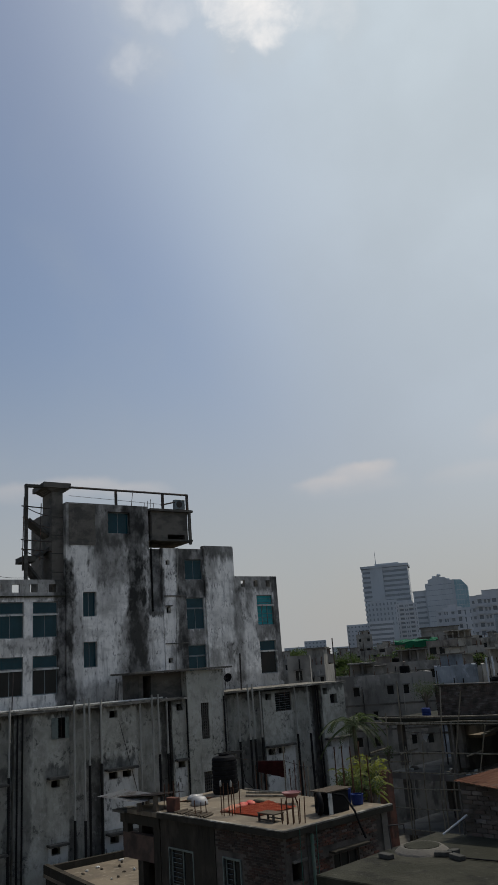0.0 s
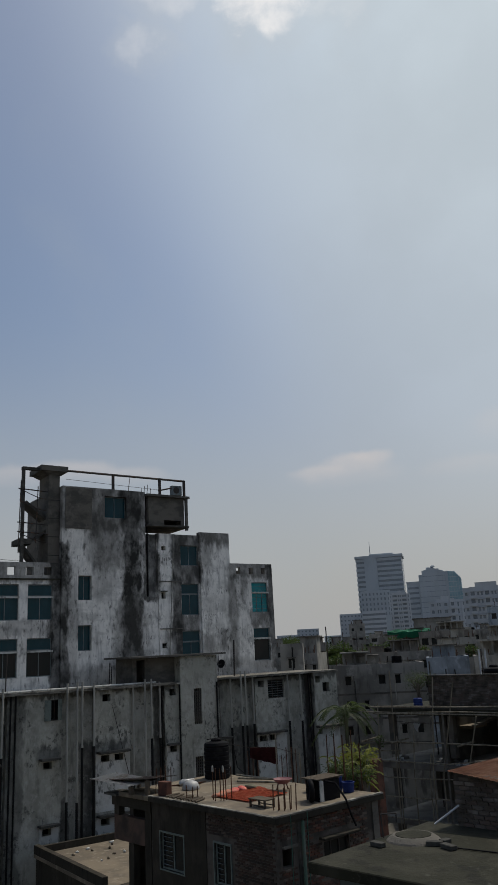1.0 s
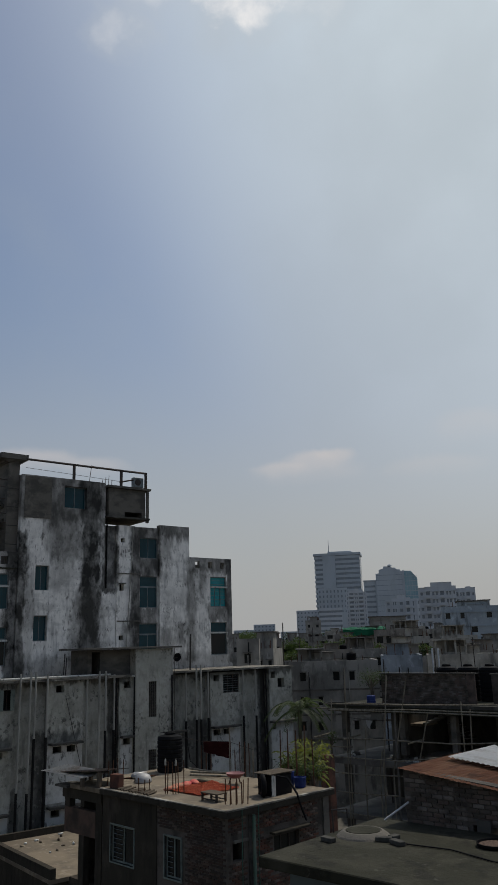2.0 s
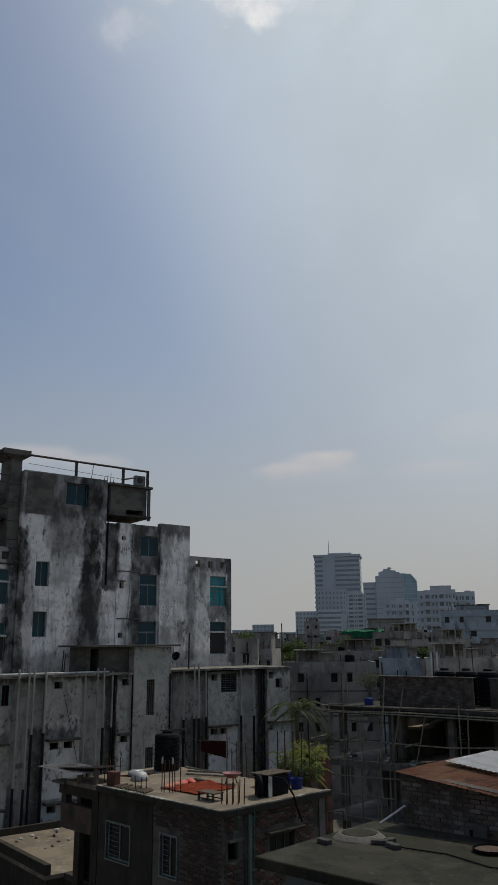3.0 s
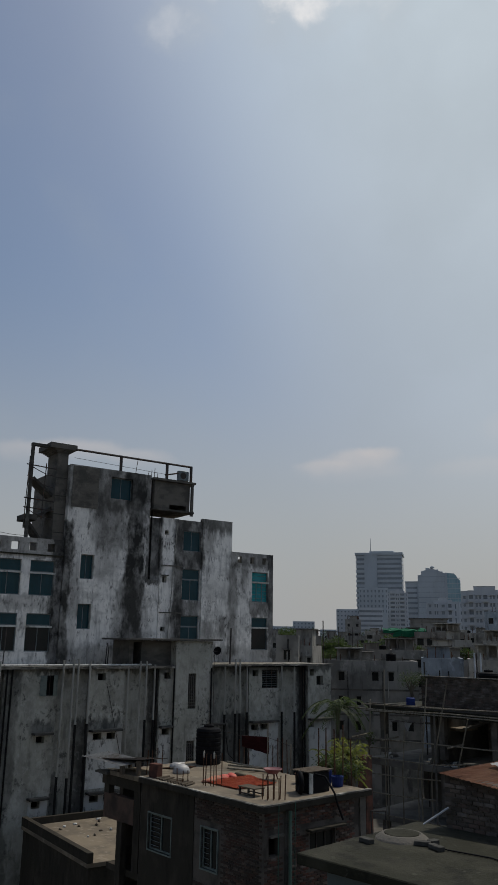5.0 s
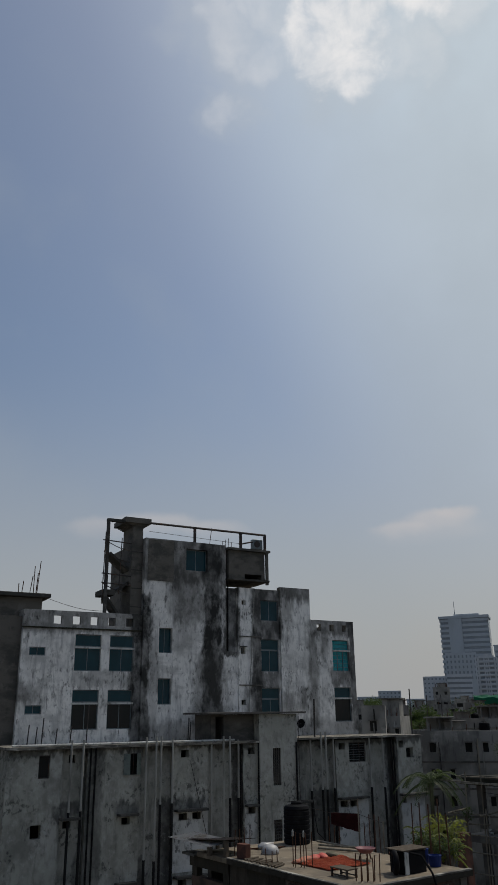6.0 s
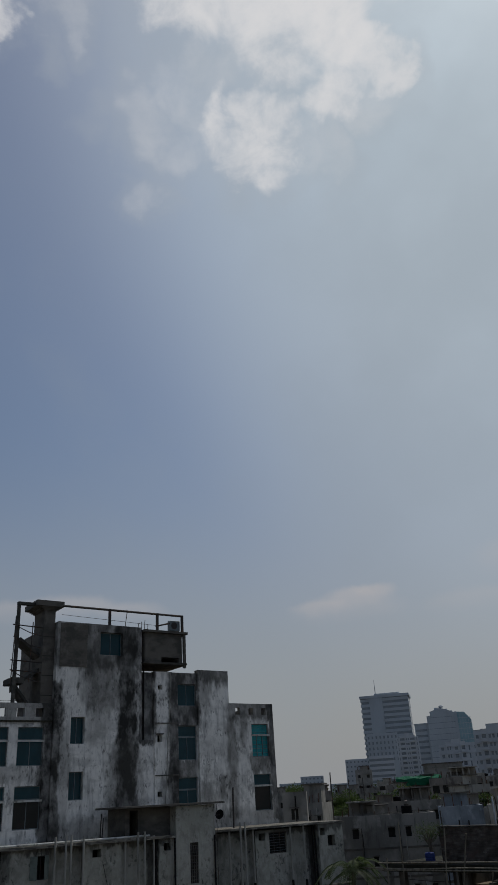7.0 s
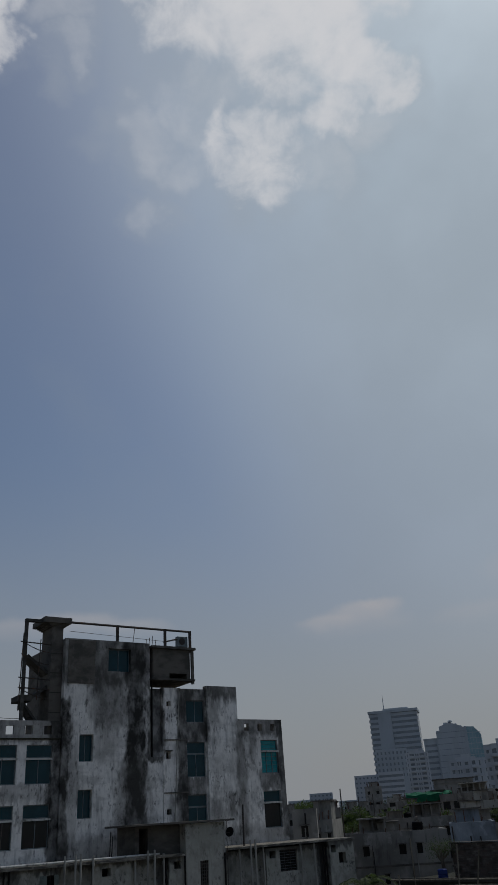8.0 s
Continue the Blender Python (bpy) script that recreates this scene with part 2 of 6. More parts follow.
MOULD = (0.035, 0.035, 0.033)
DARK = (0.07, 0.068, 0.062)
WHITE_PLASTER = surface(
    "limewashed_plaster", (0.85, 0.83, 0.785),
    [((0.64, 0.625, 0.59), (0.55, 0.55, 0.5), 0.40, 0.66, 0.9),
     ((0.38, 0.38, 0.37), (1.4, 1.4, 0.9), 0.48, 0.72, 0.6),
     ((0.86, 0.84, 0.80), (0.9, 0.9, 0.5), 0.50, 0.64, 0.85),
     ((0.30, 0.295, 0.28), (4.2, 4.2, 0.45), 0.50, 0.72, 0.6), ((0.36, 0.355, 0.335), (0.7, 0.7, 1.3), 0.50, 0.66, 0.5),
     ((0.26, 0.26, 0.25), (3.0, 3.0, 1.1), 0.56, 0.74, 0.55),
     (DARK, (8.0, 8.0, 4.0), 0.60, 0.74, 0.7)],
    [(DARK, -8.2, -0.8, 7.7, 11.6, 0.5, 0.85), (MOULD, -4.7, -4.2, 7.2, 10.6, 0.3, 0.6), (DARK, -4.9, -2.5, 5.2, 8.3, 0.8, 0.75),
     (DARK, -4.8, -3.0, 3.6, 5.6, 0.8, 0.4), (MOULD, -7.2, -6.0, -2.0, 6.9, 0.25, 1.0), (DARK, -6.2, -5.5, -1.5, 4.5, 0.5, 0.45),
     (MOULD, -2.7, -1.3, -1.0, 10.8, 0.28, 1.0), (DARK, -3.3, -1.0, -1.0, 3.6, 0.7, 0.6), (MOULD, -1.2, 0.0, 3.4, 8.0, 0.2, 0.9),
     (MOULD, 0.85, 3.1, 4.4, 8.2, 0.3, 0.92), (MOULD, 0.75, 1.65, -1.4, 5.0, 0.3, 0.95), (MOULD, 1.3, 3.05, 1.2, 2.7, 0.3, 0.8),
     (DARK, 3.0, 5.5, 7.0, 8.2, 0.5, 0.85), (DARK, 3.2, 3.7, 5.5, 7.5, 0.4, 0.6), (DARK, 4.2, 5.0, 0.0, 1.6, 0.5, 0.7), (DARK, 0.2, 0.8, -0.6, 1.8, 0.4, 0.7), (DARK, 3.0, 4.0, -0.6, 1.2, 0.4, 0.6),
     (DARK, 5.1, 9.0, 4.9, 6.2, 0.4, 0.8), (DARK, 5.1, 5.8, -1.0, 5.2, 0.35, 0.7), (DARK, 6.2, 6.7, 3.2, 5.4, 0.3, 0.6),
     (DARK, 6.8, 8.6, 1.6, 2.8, 0.3, 0.8), (MOULD, 8.3, 9.2, -1.0, 6.2, 0.2, 0.85), (DARK, -13.8, -6.6, 4.4, 6.0, 0.4, 0.7),
     (DARK, -13.8, -12.4, 0.6, 1.9, 0.5, 0.75), (DARK, -10.6, -7.0, 1.5, 2.4, 0.3, 0.45), (DARK, -7.2, 9.2, -1.6, -0.3, 0.5, 0.55)],
    rough=0.95, bump=0.4, spec=0.1,
    specks=[((0.09, 0.088, 0.08), (0.9, 0.9, 0.75), 0.44, 0.60, (5.0, 5.0, 2.2), 0.51, 0.64, 0.5), (MOULD, (0.7, 0.7, 1.1), 0.52, 0.66, (9, 9, 4), 0.52, 0.64, 0.75)])
RAW = surface("rough_cement", (0.135, 0.125, 0.108), [(DARK, (0.8, 0.8, 1.6), 0.42, 0.62, 0.85), ((0.19, 0.175, 0.155), (3, 3, 2), 0.55, 0.7, 0.5)], bump=0.7, grain=14)
CEMENT = surface(
    "old_cement_render", (0.345, 0.342, 0.295),
    [((0.44, 0.43, 0.385), (0.6, 0.6, 0.5), 0.40, 0.66, 0.8), ((0.17, 0.168, 0.145), (0.8, 0.8, 0.55), 0.46, 0.68, 0.8),
     ((0.25, 0.248, 0.215), (2.6, 2.6, 2.0), 0.46, 0.64, 0.6), ((0.48, 0.475, 0.43), (4.0, 4.0, 3.0), 0.54, 0.70, 0.45), ((0.13, 0.128, 0.11), (3.8, 3.8, 0.5), 0.55, 0.72, 0.5)],
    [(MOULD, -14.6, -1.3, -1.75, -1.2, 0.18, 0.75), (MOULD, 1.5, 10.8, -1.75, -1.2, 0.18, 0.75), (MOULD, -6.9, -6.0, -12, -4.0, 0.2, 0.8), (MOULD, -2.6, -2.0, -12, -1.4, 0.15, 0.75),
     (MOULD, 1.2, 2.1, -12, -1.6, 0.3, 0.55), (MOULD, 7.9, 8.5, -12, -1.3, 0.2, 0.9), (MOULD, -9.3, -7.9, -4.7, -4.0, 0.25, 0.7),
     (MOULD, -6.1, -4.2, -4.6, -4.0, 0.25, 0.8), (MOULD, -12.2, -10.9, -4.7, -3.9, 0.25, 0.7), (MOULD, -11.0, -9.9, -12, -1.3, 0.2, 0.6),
     # the DARK bands here put the recessed pipe bays' shade into the colour
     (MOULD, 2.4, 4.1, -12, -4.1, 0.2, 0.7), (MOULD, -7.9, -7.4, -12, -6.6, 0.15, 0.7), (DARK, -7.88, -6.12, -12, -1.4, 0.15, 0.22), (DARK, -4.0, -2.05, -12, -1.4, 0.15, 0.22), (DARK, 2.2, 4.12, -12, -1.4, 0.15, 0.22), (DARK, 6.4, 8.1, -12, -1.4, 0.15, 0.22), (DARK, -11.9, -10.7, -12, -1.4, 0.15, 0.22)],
    rough=0.92, bump=0.55,
    specks=[(MOULD, (0.8, 0.8, 0.9), 0.47, 0.62, (6, 6, 4.5), 0.50, 0.60, 0.7), ((0.46, 0.455, 0.415), (1.0, 1.0, 0.8), 0.48, 0.62, (5, 5, 4), 0.50, 0.64, 0.3)])
EDGE = surface("broken_slab_edge", (0.20, 0.185, 0.155), [((0.42, 0.40, 0.35), (2.5, 2.5, 6.0), 0.52, 0.64, 0.8), (DARK, (1.6, 1.6, 9.0), 0.46, 0.60, 0.85)], bump=0.8)
PALE = surface("patched_pale_render", (0.54, 0.545, 0.52), [((0.36, 0.36, 0.33), (1.2, 1.2, 0.9), 0.45, 0.65, 0.8), ((0.25, 0.25, 0.225), (3.2, 3.2, 1.6), 0.54, 0.68, 0.7)], bump=0.5, specks=[(MOULD, (0.9, 0.9, 0.7), 0.46, 0.6, (6, 6, 3.0), 0.51, 0.6, 0.75)])
BLACKENED = surface("mould_black_concrete", (0.06, 0.058, 0.052), [((0.14, 0.135, 0.12), (1.5, 1.5, 1.5), 0.5, 0.68, 0.7)], bump=0.6)
ROOFTOP = surface("dusty_roof_concrete", (0.20, 0.165, 0.12), [((0.13, 0.11, 0.085), (0.7, 0.7, 0.7), 0.42, 0.6, 0.8), ((0.27, 0.23, 0.175), (2.3, 2.3, 2.3), 0.54, 0.66, 0.7), ((0.06, 0.055, 0.045), (1.1, 1.1, 1.1), 0.58, 0.72, 0.7)], bump=0.4)
DARKROOF = surface("weathered_dark_roof", (0.029, 0.029, 0.02), [((0.048, 0.046, 0.034), (0.9, 0.9, 0.9), 0.44, 0.60, 0.85), ((0.018, 0.018, 0.014), (2.2, 2.2, 2.2), 0.52, 0.64, 0.8), ((0.09, 0.085, 0.07), (7, 7, 7), 0.62, 0.7, 0.5)], bump=0.5, grain=20)
PVC = surface("grey_plastic_pipe", (0.31, 0.305, 0.275), [((0.15, 0.145, 0.125), (3, 3, 0.5), 0.5, 0.7, 0.8)], rough=0.6, bump=0.1)
BLACKPIPE = surface("black_drain_pipe", (0.012, 0.012, 0.012), [((0.035, 0.033, 0.03), (3, 3, 0.5), 0.5, 0.7, 0.8)], rough=0.7, bump=0.1)
STEEL = surface("dark_painted_steel", (0.05, 0.045, 0.042), [((0.13, 0.07, 0.04), (4, 4, 4), 0.52, 0.68, 0.7)], rough=0.6, bump=0.2)
REBAR = surface("rusty_bar", (0.10, 0.05, 0.03), [((0.05, 0.03, 0.02), (9, 9, 9), 0.45, 0.6, 0.8)], rough=0.8, bump=0.2)
BAMBOO = surface("weathered_bamboo", (0.23, 0.205, 0.16), [((0.10, 0.085, 0.06), (6, 6, 1), 0.45, 0.62, 0.8)], bump=0.2)
TEAL = glass("teal_window_glass", (0.002, 0.042, 0.056), 0.1, 0.1)
# brighter copy of TEAL: light coming through from behind is in its colour
BACKLITTEAL = glass("bright_teal_glass", (0.014, 0.27, 0.30), 0.15, 0.2)
SMOKED = glass("dark_window_glass", (0.012, 0.016, 0.016), 0.15, 0.1)
FRAME = surface("dull_aluminium", (0.16, 0.19, 0.2), [((0.09, 0.1, 0.1), (4, 4, 4), 0.45, 0.65, 0.7)], rough=0.5, bump=0.0, metal=0.3)
PALEFRAME = surface("pale_green_frame", (0.17, 0.20, 0.18), [((0.10, 0.12, 0.11), (5, 5, 5), 0.45, 0.65, 0.7)], rough=0.6, bump=0.1)
PLASTIC = surface("black_tank_plastic", (0.010, 0.010, 0.011), [((0.03, 0.03, 0.027), (3, 3, 3), 0.54, 0.7, 0.5)], rough=0.6, bump=0.1, spec=0.04)
GROUND = surface("bare_earth_and_paving", (0.12, 0.11, 0.095), [((0.07, 0.065, 0.055), (0.1, 0.1, 0.1), 0.42, 0.62, 0.8), ((0.18, 0.17, 0.14), (0.8, 0.8, 0.8), 0.5, 0.7, 0.6)])


def bricks(name, tones, rough=0.9):
    """Fired brick: each one takes its tone from its own random number, with soot over all."""
    m = surface(name, tones[0], [], rough=rough, bump=0.6, grain=25)
    nt = m.node_tree
    n, l = nt.nodes.new, nt.links.new
    info, geo, add = n("ShaderNodeObjectInfo"), n("ShaderNodeNewGeometry"), n("ShaderNodeMath")
    add.operation = "ADD"
    l(info.outputs["Random"], add.inputs[0])
    l(geo.outputs["Random Per Island"], add.inputs[1])
    frac = n("ShaderNodeMath")
    frac.operation = "FRACT"
    l(add.outputs[0], frac.inputs[0])
    ramp = n("ShaderNodeValToRGB")
    ramp.color_ramp.interpolation = "CONSTANT"
    for k, c in enumerate(tones):
        e = ramp.color_ramp.elements[k] if k < 2 else ramp.color_ramp.elements.new(k / len(tones))
        e.position, e.color = k / len(tones), (*c, 1)
    l(frac.outputs[0], ramp.inputs[0])
    tex, span, mix = n("ShaderNodeTexNoise"), n("ShaderNodeMapRange"), n("ShaderNodeMix")
    co = n("ShaderNodeNewGeometry")
    l(co.outputs["Position"], tex.inputs["Vector"])
    tex.inputs["Scale"].default_value, tex.inputs["Detail"].default_value = 2.6, 10
    span.inputs["From Min"].default_value, span.inputs["From Max"].default_value = 0.38, 0.66
    span.inputs["To Max"].default_value = 0.85
    l(tex.outputs[0], span.inputs["Value"])
    mix.data_type = "RGBA"
    l(span.outputs[0], mix.inputs["Factor"])
    l(ramp.outputs[0], mix.inputs["A"])
    mix.inputs["B"].default_value = (0.045, 0.038, 0.032, 1)
    l(mix.outputs["Result"], nt.nodes["Principled BSDF"].inputs["Base Color"])
    return m


BRICK = bricks("fired_brick", [(0.155, 0.075, 0.055), (0.12, 0.066, 0.05), (0.165, 0.105, 0.08), (0.10, 0.072, 0.06), (0.19, 0.15, 0.125), (0.13, 0.062, 0.047), (0.075, 0.056, 0.048)])
# darker copy of BRICK: the left side's shade is in its tones
BRICKSHADE = bricks("soot_dark_brick", [(0.085, 0.055, 0.043), (0.065, 0.048, 0.04), (0.11, 0.075, 0.06), (0.05, 0.042, 0.036), (0.12, 0.095, 0.08), (0.075, 0.046, 0.037)])
SHEDBRICK = bricks("pale_sooty_brick", [(0.15, 0.125, 0.105), (0.13, 0.105, 0.088), (0.175, 0.15, 0.13), (0.11, 0.094, 0.08), (0.20, 0.175, 0.155), (0.14, 0.105, 0.088)])
MORTAR = surface("grey_mortar", (0.115, 0.102, 0.088), [((0.05, 0.044, 0.038), (1.5, 1.5, 1.5), 0.45, 0.65, 0.8)], bump=0.6, grain=20)


# ---- helpers of the build ----
def box(bm, x0, x1, y0, y1, z0, z1, bevel=0.0):
    vs = [bm.verts.new((x, y, z)) for z in (z0, z1) for y in (y0, y1) for x in (x0, x1)]
    fs = [bm.faces.new([vs[i] for i in q]) for q in ((0, 2, 3, 1), (4, 5, 7, 6), (0, 1, 5, 4), (2, 6, 7, 3), (0, 4, 6, 2), (1, 3, 7, 5))]
    if bevel:
        es = list({e for f in fs for e in f.edges})
        bmesh.ops.bevel(bm, geom=es, offset=bevel, segments=1, affect="EDGES")
    return bm


def rod(bm, a, b, r, seg=8, r2=None):
    """A round bar from a to b."""
    a, b = Vector(a), Vector(b)
    q = (b - a).to_track_quat("Z", "Y").to_matrix()
    rings = []
    for p, rr in ((a, r), (b, r if r2 is None else r2)):
        rings.append([bm.verts.new(p + q @ Vector((rr * math.cos(6.28318 * k / seg), rr * math.sin(6.28318 * k / seg), 0))) for k in range(seg)])
    for k in range(seg):
        bm.faces.new((rings[0][k], rings[0][(k + 1) % seg], rings[1][(k + 1) % seg], rings[1][k]))
    bm.faces.new(rings[0][::-1])
    bm.faces.new(rings[1])
    return bm


def cord(bm, pts, r, seg=6):
    for a, b in zip(pts, pts[1:]):
        rod(bm, a, b, r, seg)
    return bm


def lathe(bm, prof, seg=24, centre=(0, 0)):
    """A turned body from (radius, height) pairs."""
    rings = [[bm.verts.new((centre[0] + r * math.cos(6.28318 * k / seg), centre[1] + r * math.sin(6.28318 * k / seg), z)) for k in range(seg)] for r, z in prof]
    for lo, hi in zip(rings, rings[1:]):
        for k in range(seg):
            bm.faces.new((lo[k], lo[(k + 1) % seg], hi[(k + 1) % seg], hi[k]))
    bm.faces.new(rings[0][::-1])
    bm.faces.new(rings[-1])
    return bm


def wall(bm, x0, x1, z0, z1, y0, y1, holes=()):
    """An upright wall from y0 (front) to y1 with holes (x0, x1, z0, z1) right through it."""
    xs = sorted({x0, x1, *(v for h in holes for v in h[:2] if x0 < v < x1)})
    zs = sorted({z0, z1, *(v for h in holes for v in h[2:] if z0 < v < z1)})
    cache = {}

    def v(i, k, y):
        key = (i, k, y)
        if key not in cache:
            cache[key] = bm.verts.new((xs[i], y, zs[k]))
        return cache[key]

    def solid(i, k):
        if not (0 <= i < len(xs) - 1 and 0 <= k < len(zs) - 1):
            return False
        cx, cz = (xs[i] + xs[i + 1]) / 2, (zs[k] + zs[k + 1]) / 2
        return not any(h[0] < cx < h[1] and h[2] < cz < h[3] for h in holes)

    for i in range(len(xs) - 1):
        for k in range(len(zs) - 1):
            if not solid(i, k):
                continue
            bm.faces.new((v(i, k, y0), v(i + 1, k, y0), v(i + 1, k + 1, y0), v(i, k + 1, y0)))
            bm.faces.new((v(i, k, y1), v(i, k + 1, y1), v(i + 1, k + 1, y1), v(i + 1, k, y1)))
            if not solid(i - 1, k):
                bm.faces.new((v(i, k, y0), v(i, k + 1, y0), v(i, k + 1, y1), v(i, k, y1)))
            if not solid(i + 1, k):
                bm.faces.new((v(i + 1, k, y0), v(i + 1, k, y1), v(i + 1, k + 1, y1), v(i + 1, k + 1, y0)))
            if not solid(i, k - 1):
                bm.faces.new((v(i, k, y0), v(i, k, y1), v(i + 1, k, y1), v(i + 1, k, y0)))
            if not solid(i, k + 1):
                bm.faces.new((v(i, k + 1, y0), v(i + 1, k + 1, y0), v(i + 1, k + 1, y1), v(i, k + 1, y1)))
    return bm


def thing(name, x, y, yaw=0, label="", category="", group="", kind="", z=0.0, datum=0.0):
    """An Empty at a thing's base. datum: where the heights of its parts are counted from, over the base."""
    ob = new(name)
    ob.matrix_world = pose(x, y, z, 0, 0, yaw)
    tagged(ob, label, category, group, kind)
    ob["datum"] = datum
    return ob


def part(name, bm, material, parent=None, label="", smooth=False):
    me = bpy.data.meshes.new(name)
    bm.normal_update()
    bm.to_mesh(me)
    bm.free()
    me.materials.append(material)
    if smooth:
        for p in me.polygons:
            p.use_smooth = True
    ob = new(name, me)
    if parent is not None:
        ob.parent = parent
        if "datum" in parent:
            ob.location.z = parent["datum"]
    return tagged(ob, label)


def B():
    return bmesh.new()


def window(parent, x0, x1, z0, z1, y, pane=TEAL, frame_mat=FRAME, cols=2, transom=0.0, bars=False, upper=None):
    """A framed window set in an opening: frame, panes and, if barred, a grille."""
    w = 0.05
    zt = z1 - transom if transom else z1 - w
    top = zt - (0.1 if transom else 0)
    cut = [x0 + (x1 - x0) * k / cols for k in range(cols + 1)]
    gaps = [(p + (w if k == 0 else 0.02), q - (w if k == cols - 1 else 0.02), z0 + w, top) for k, (p, q) in enumerate(zip(cut, cut[1:]))]
    if transom:
        gaps.append((x0 + w, x1 - w, zt, z1 - w))
    bm = wall(B(), x0, x1, z0, z1, y, y + 0.06, gaps)
    fr = part("window", bm, frame_mat, parent)
    for k in range(cols):
        a, c = x0 + w + (x1 - x0 - 2 * w) * k / cols, x0 + w + (x1 - x0 - 2 * w) * (k + 1) / cols
        pn = part("pane", box(B(), a, c, y + 0.02 + 0.012 * (k % 2), y + 0.028 + 0.012 * (k % 2), z0 + w, top), pane, fr)
    if transom:
        part("pane", box(B(), x0 + w, x1 - w, y + 0.02, y + 0.028, zt, z1 - w), upper or pane, fr)
    if bars:
        for k in range(1, 8):
            zb = z0 + (z1 - z0) * k / 8
            part("grille_bar", rod(B(), (x0 + w, y - 0.02, zb), (x0 + (x1 - x0) * (0.5 if cols == 2 else 1) - w, y - 0.02, zb), 0.009, 5), FRAME, fr)
    return fr


# ---- ground ----
bm = B()
box(bm, -2500, 2500, -600, 4000, -0.5, 0)
tagged(part("ground", bm, GROUND), "bare brown earth and worn paving between the houses", "ground", kind="structure")

# ---- the tall limewashed block ----
YAW = 35
GX, GY = -3.75, 46.5
S35, C35 = math.sin(radians(YAW)), math.cos(radians(YAW))
WX, WY = GX - 4.0 * S35, GY + 4.0 * C35


def white_block():
    t = thing("apartment_block", WX, WY, YAW, "tall limewashed apartment block streaked with black mould, teal windows, stepped roofline", "building", datum=E)
    D = 9.0
    left = [(-10.47, -8.95, 2.4, 4.4), (-8.43, -6.97, 2.4, 4.4), (-10.47, -8.95, -0.7, 1.4), (-8.43, -6.97, -0.7, 1.4), (-13.02, -12.12, 3.18, 3.64), (-13.02, -12.12, 0.13, 0.59)]
    lower = [(x0, x1, z0 - 3.05 * k, z1 - 3.05 * k) for x0, x1, z0, z1 in left[2:4] for k in (1, 2, 3)]
    gaps = [(x, x + 0.46, 4.93, 5.4) for x in (-11.77, -10.68, -9.64, -8.58, -7.5)]
    part("wall", wall(B(), -13.45, -6.52, -E, 5.66, 0.0, 0.25, left + lower + gaps), WHITE_PLASTER, t, "limewashed wall with a pierced parapet")
    part("cornice", box(B(), -13.5, -6.52, -0.06, -0.002, 4.66, 4.74), DARKROOF, t)
    tower = [(-5.48, -4.62, 3.48, 4.92), (-5.48, -4.62, 0.59, 2.04), (-3.79, -2.31, 8.48, 9.83)]
    part("wall", wall(B(), -6.50, -1.02, -E, 10.28, -0.18, 0.25, tower), WHITE_PLASTER, t, "limewashed tower wall with long black streaks")
    # recessed slot and the middle block
    part("wall", wall(B(), -1.0, -0.16, -E, 7.62, 0.12, 0.37), WHITE_PLASTER, t)
    part("wall", wall(B(), -1.0, -0.16, -E, 3.68, -0.10, 0.115), WHITE_PLASTER, t)
    mid = [(1.58, 2.9, 5.66, 6.98), (1.58, 2.9, 2.52, 4.51), (1.58, 2.9, -0.5, 1.55), (0.12, 0.42, 6.58, 6.86), (0.06, 0.36, 3.55, 3.95), (0.06, 0.36, 0.55, 0.83)]
    part("wall", wall(B(), -0.14, 1.10, -E, 7.66, -0.14, 0.25, mid), WHITE_PLASTER, t)
    part("wall", wall(B(), 1.12, 2.96, -E, 7.66, 0.0, 0.25, mid), WHITE_PLASTER, t, "mould-stained window bay")
    part("wall", wall(B(), 2.98, 5.28, -E, 7.87, -0.14, 0.25), WHITE_PLASTER, t)
    right = [(7.02, 8.36, 2.62, 4.62), (7.02, 8.36, -0.52, 1.6)] + [(x, x + 0.36, 5.18, 5.62) for x in (5.82, 6.85, 7.87)]
    part("wall", wall(B(), 5.30, 8.80, -E, 5.88, -0.05, 0.25, right), WHITE_PLASTER, t, "limewashed end wall with parapet slots")
    # sides, back and roofs
    for x0, x1, y0, y1, z0, z1, m in ((-13.45, -13.2, 0.252, D, -E, 5.66, WHITE_PLASTER), (8.55, 8.8, 0.252, D, -E, 5.88, WHITE_PLASTER), (-13.19, 8.54, D - 0.25, D, -E, 5.0, WHITE_PLASTER),
                                      (-6.5, -6.25, 0.252, 6.0, 4.5, 10.28, RAW), (-1.27, -1.02, 0.252, 6.0, 7.0, 10.28, RAW), (-6.24, -1.28, 5.75, 6.0, 4.5, 10.28, RAW),
                                      (5.03, 5.28, 0.252, 6.0, 4.7, 7.87, WHITE_PLASTER), (-0.14, 5.02, 5.75, 6.0, 4.7, 7.7, WHITE_PLASTER)):
        part("wall", box(B(), x0, x1, y0, y1, z0, z1), m, t)
    for x0, x1, z, d in ((-13.2, -6.52, 4.66, D - 0.25), (-6.24, -1.28, 10.05, 5.74), (-1.0, 5.02, 7.45, 5.74), (5.3, 8.54, 4.6, D - 0.25)):
        part("roof", box(B(), x0, x1, 0.255, d, z - 0.2, z), ROOFTOP, t)
    # floors inside
    for z in (2.0, -1.0, -4.0):
        part("floor_slab", box(B(), -13.15, 8.5, 0.26, D - 0.26, z - 0.18, z), RAW, t)
    part("inner_wall", box(B(), -13.1, 8.5, 3.2, 3.35, -E, 4.4), RAW, t)
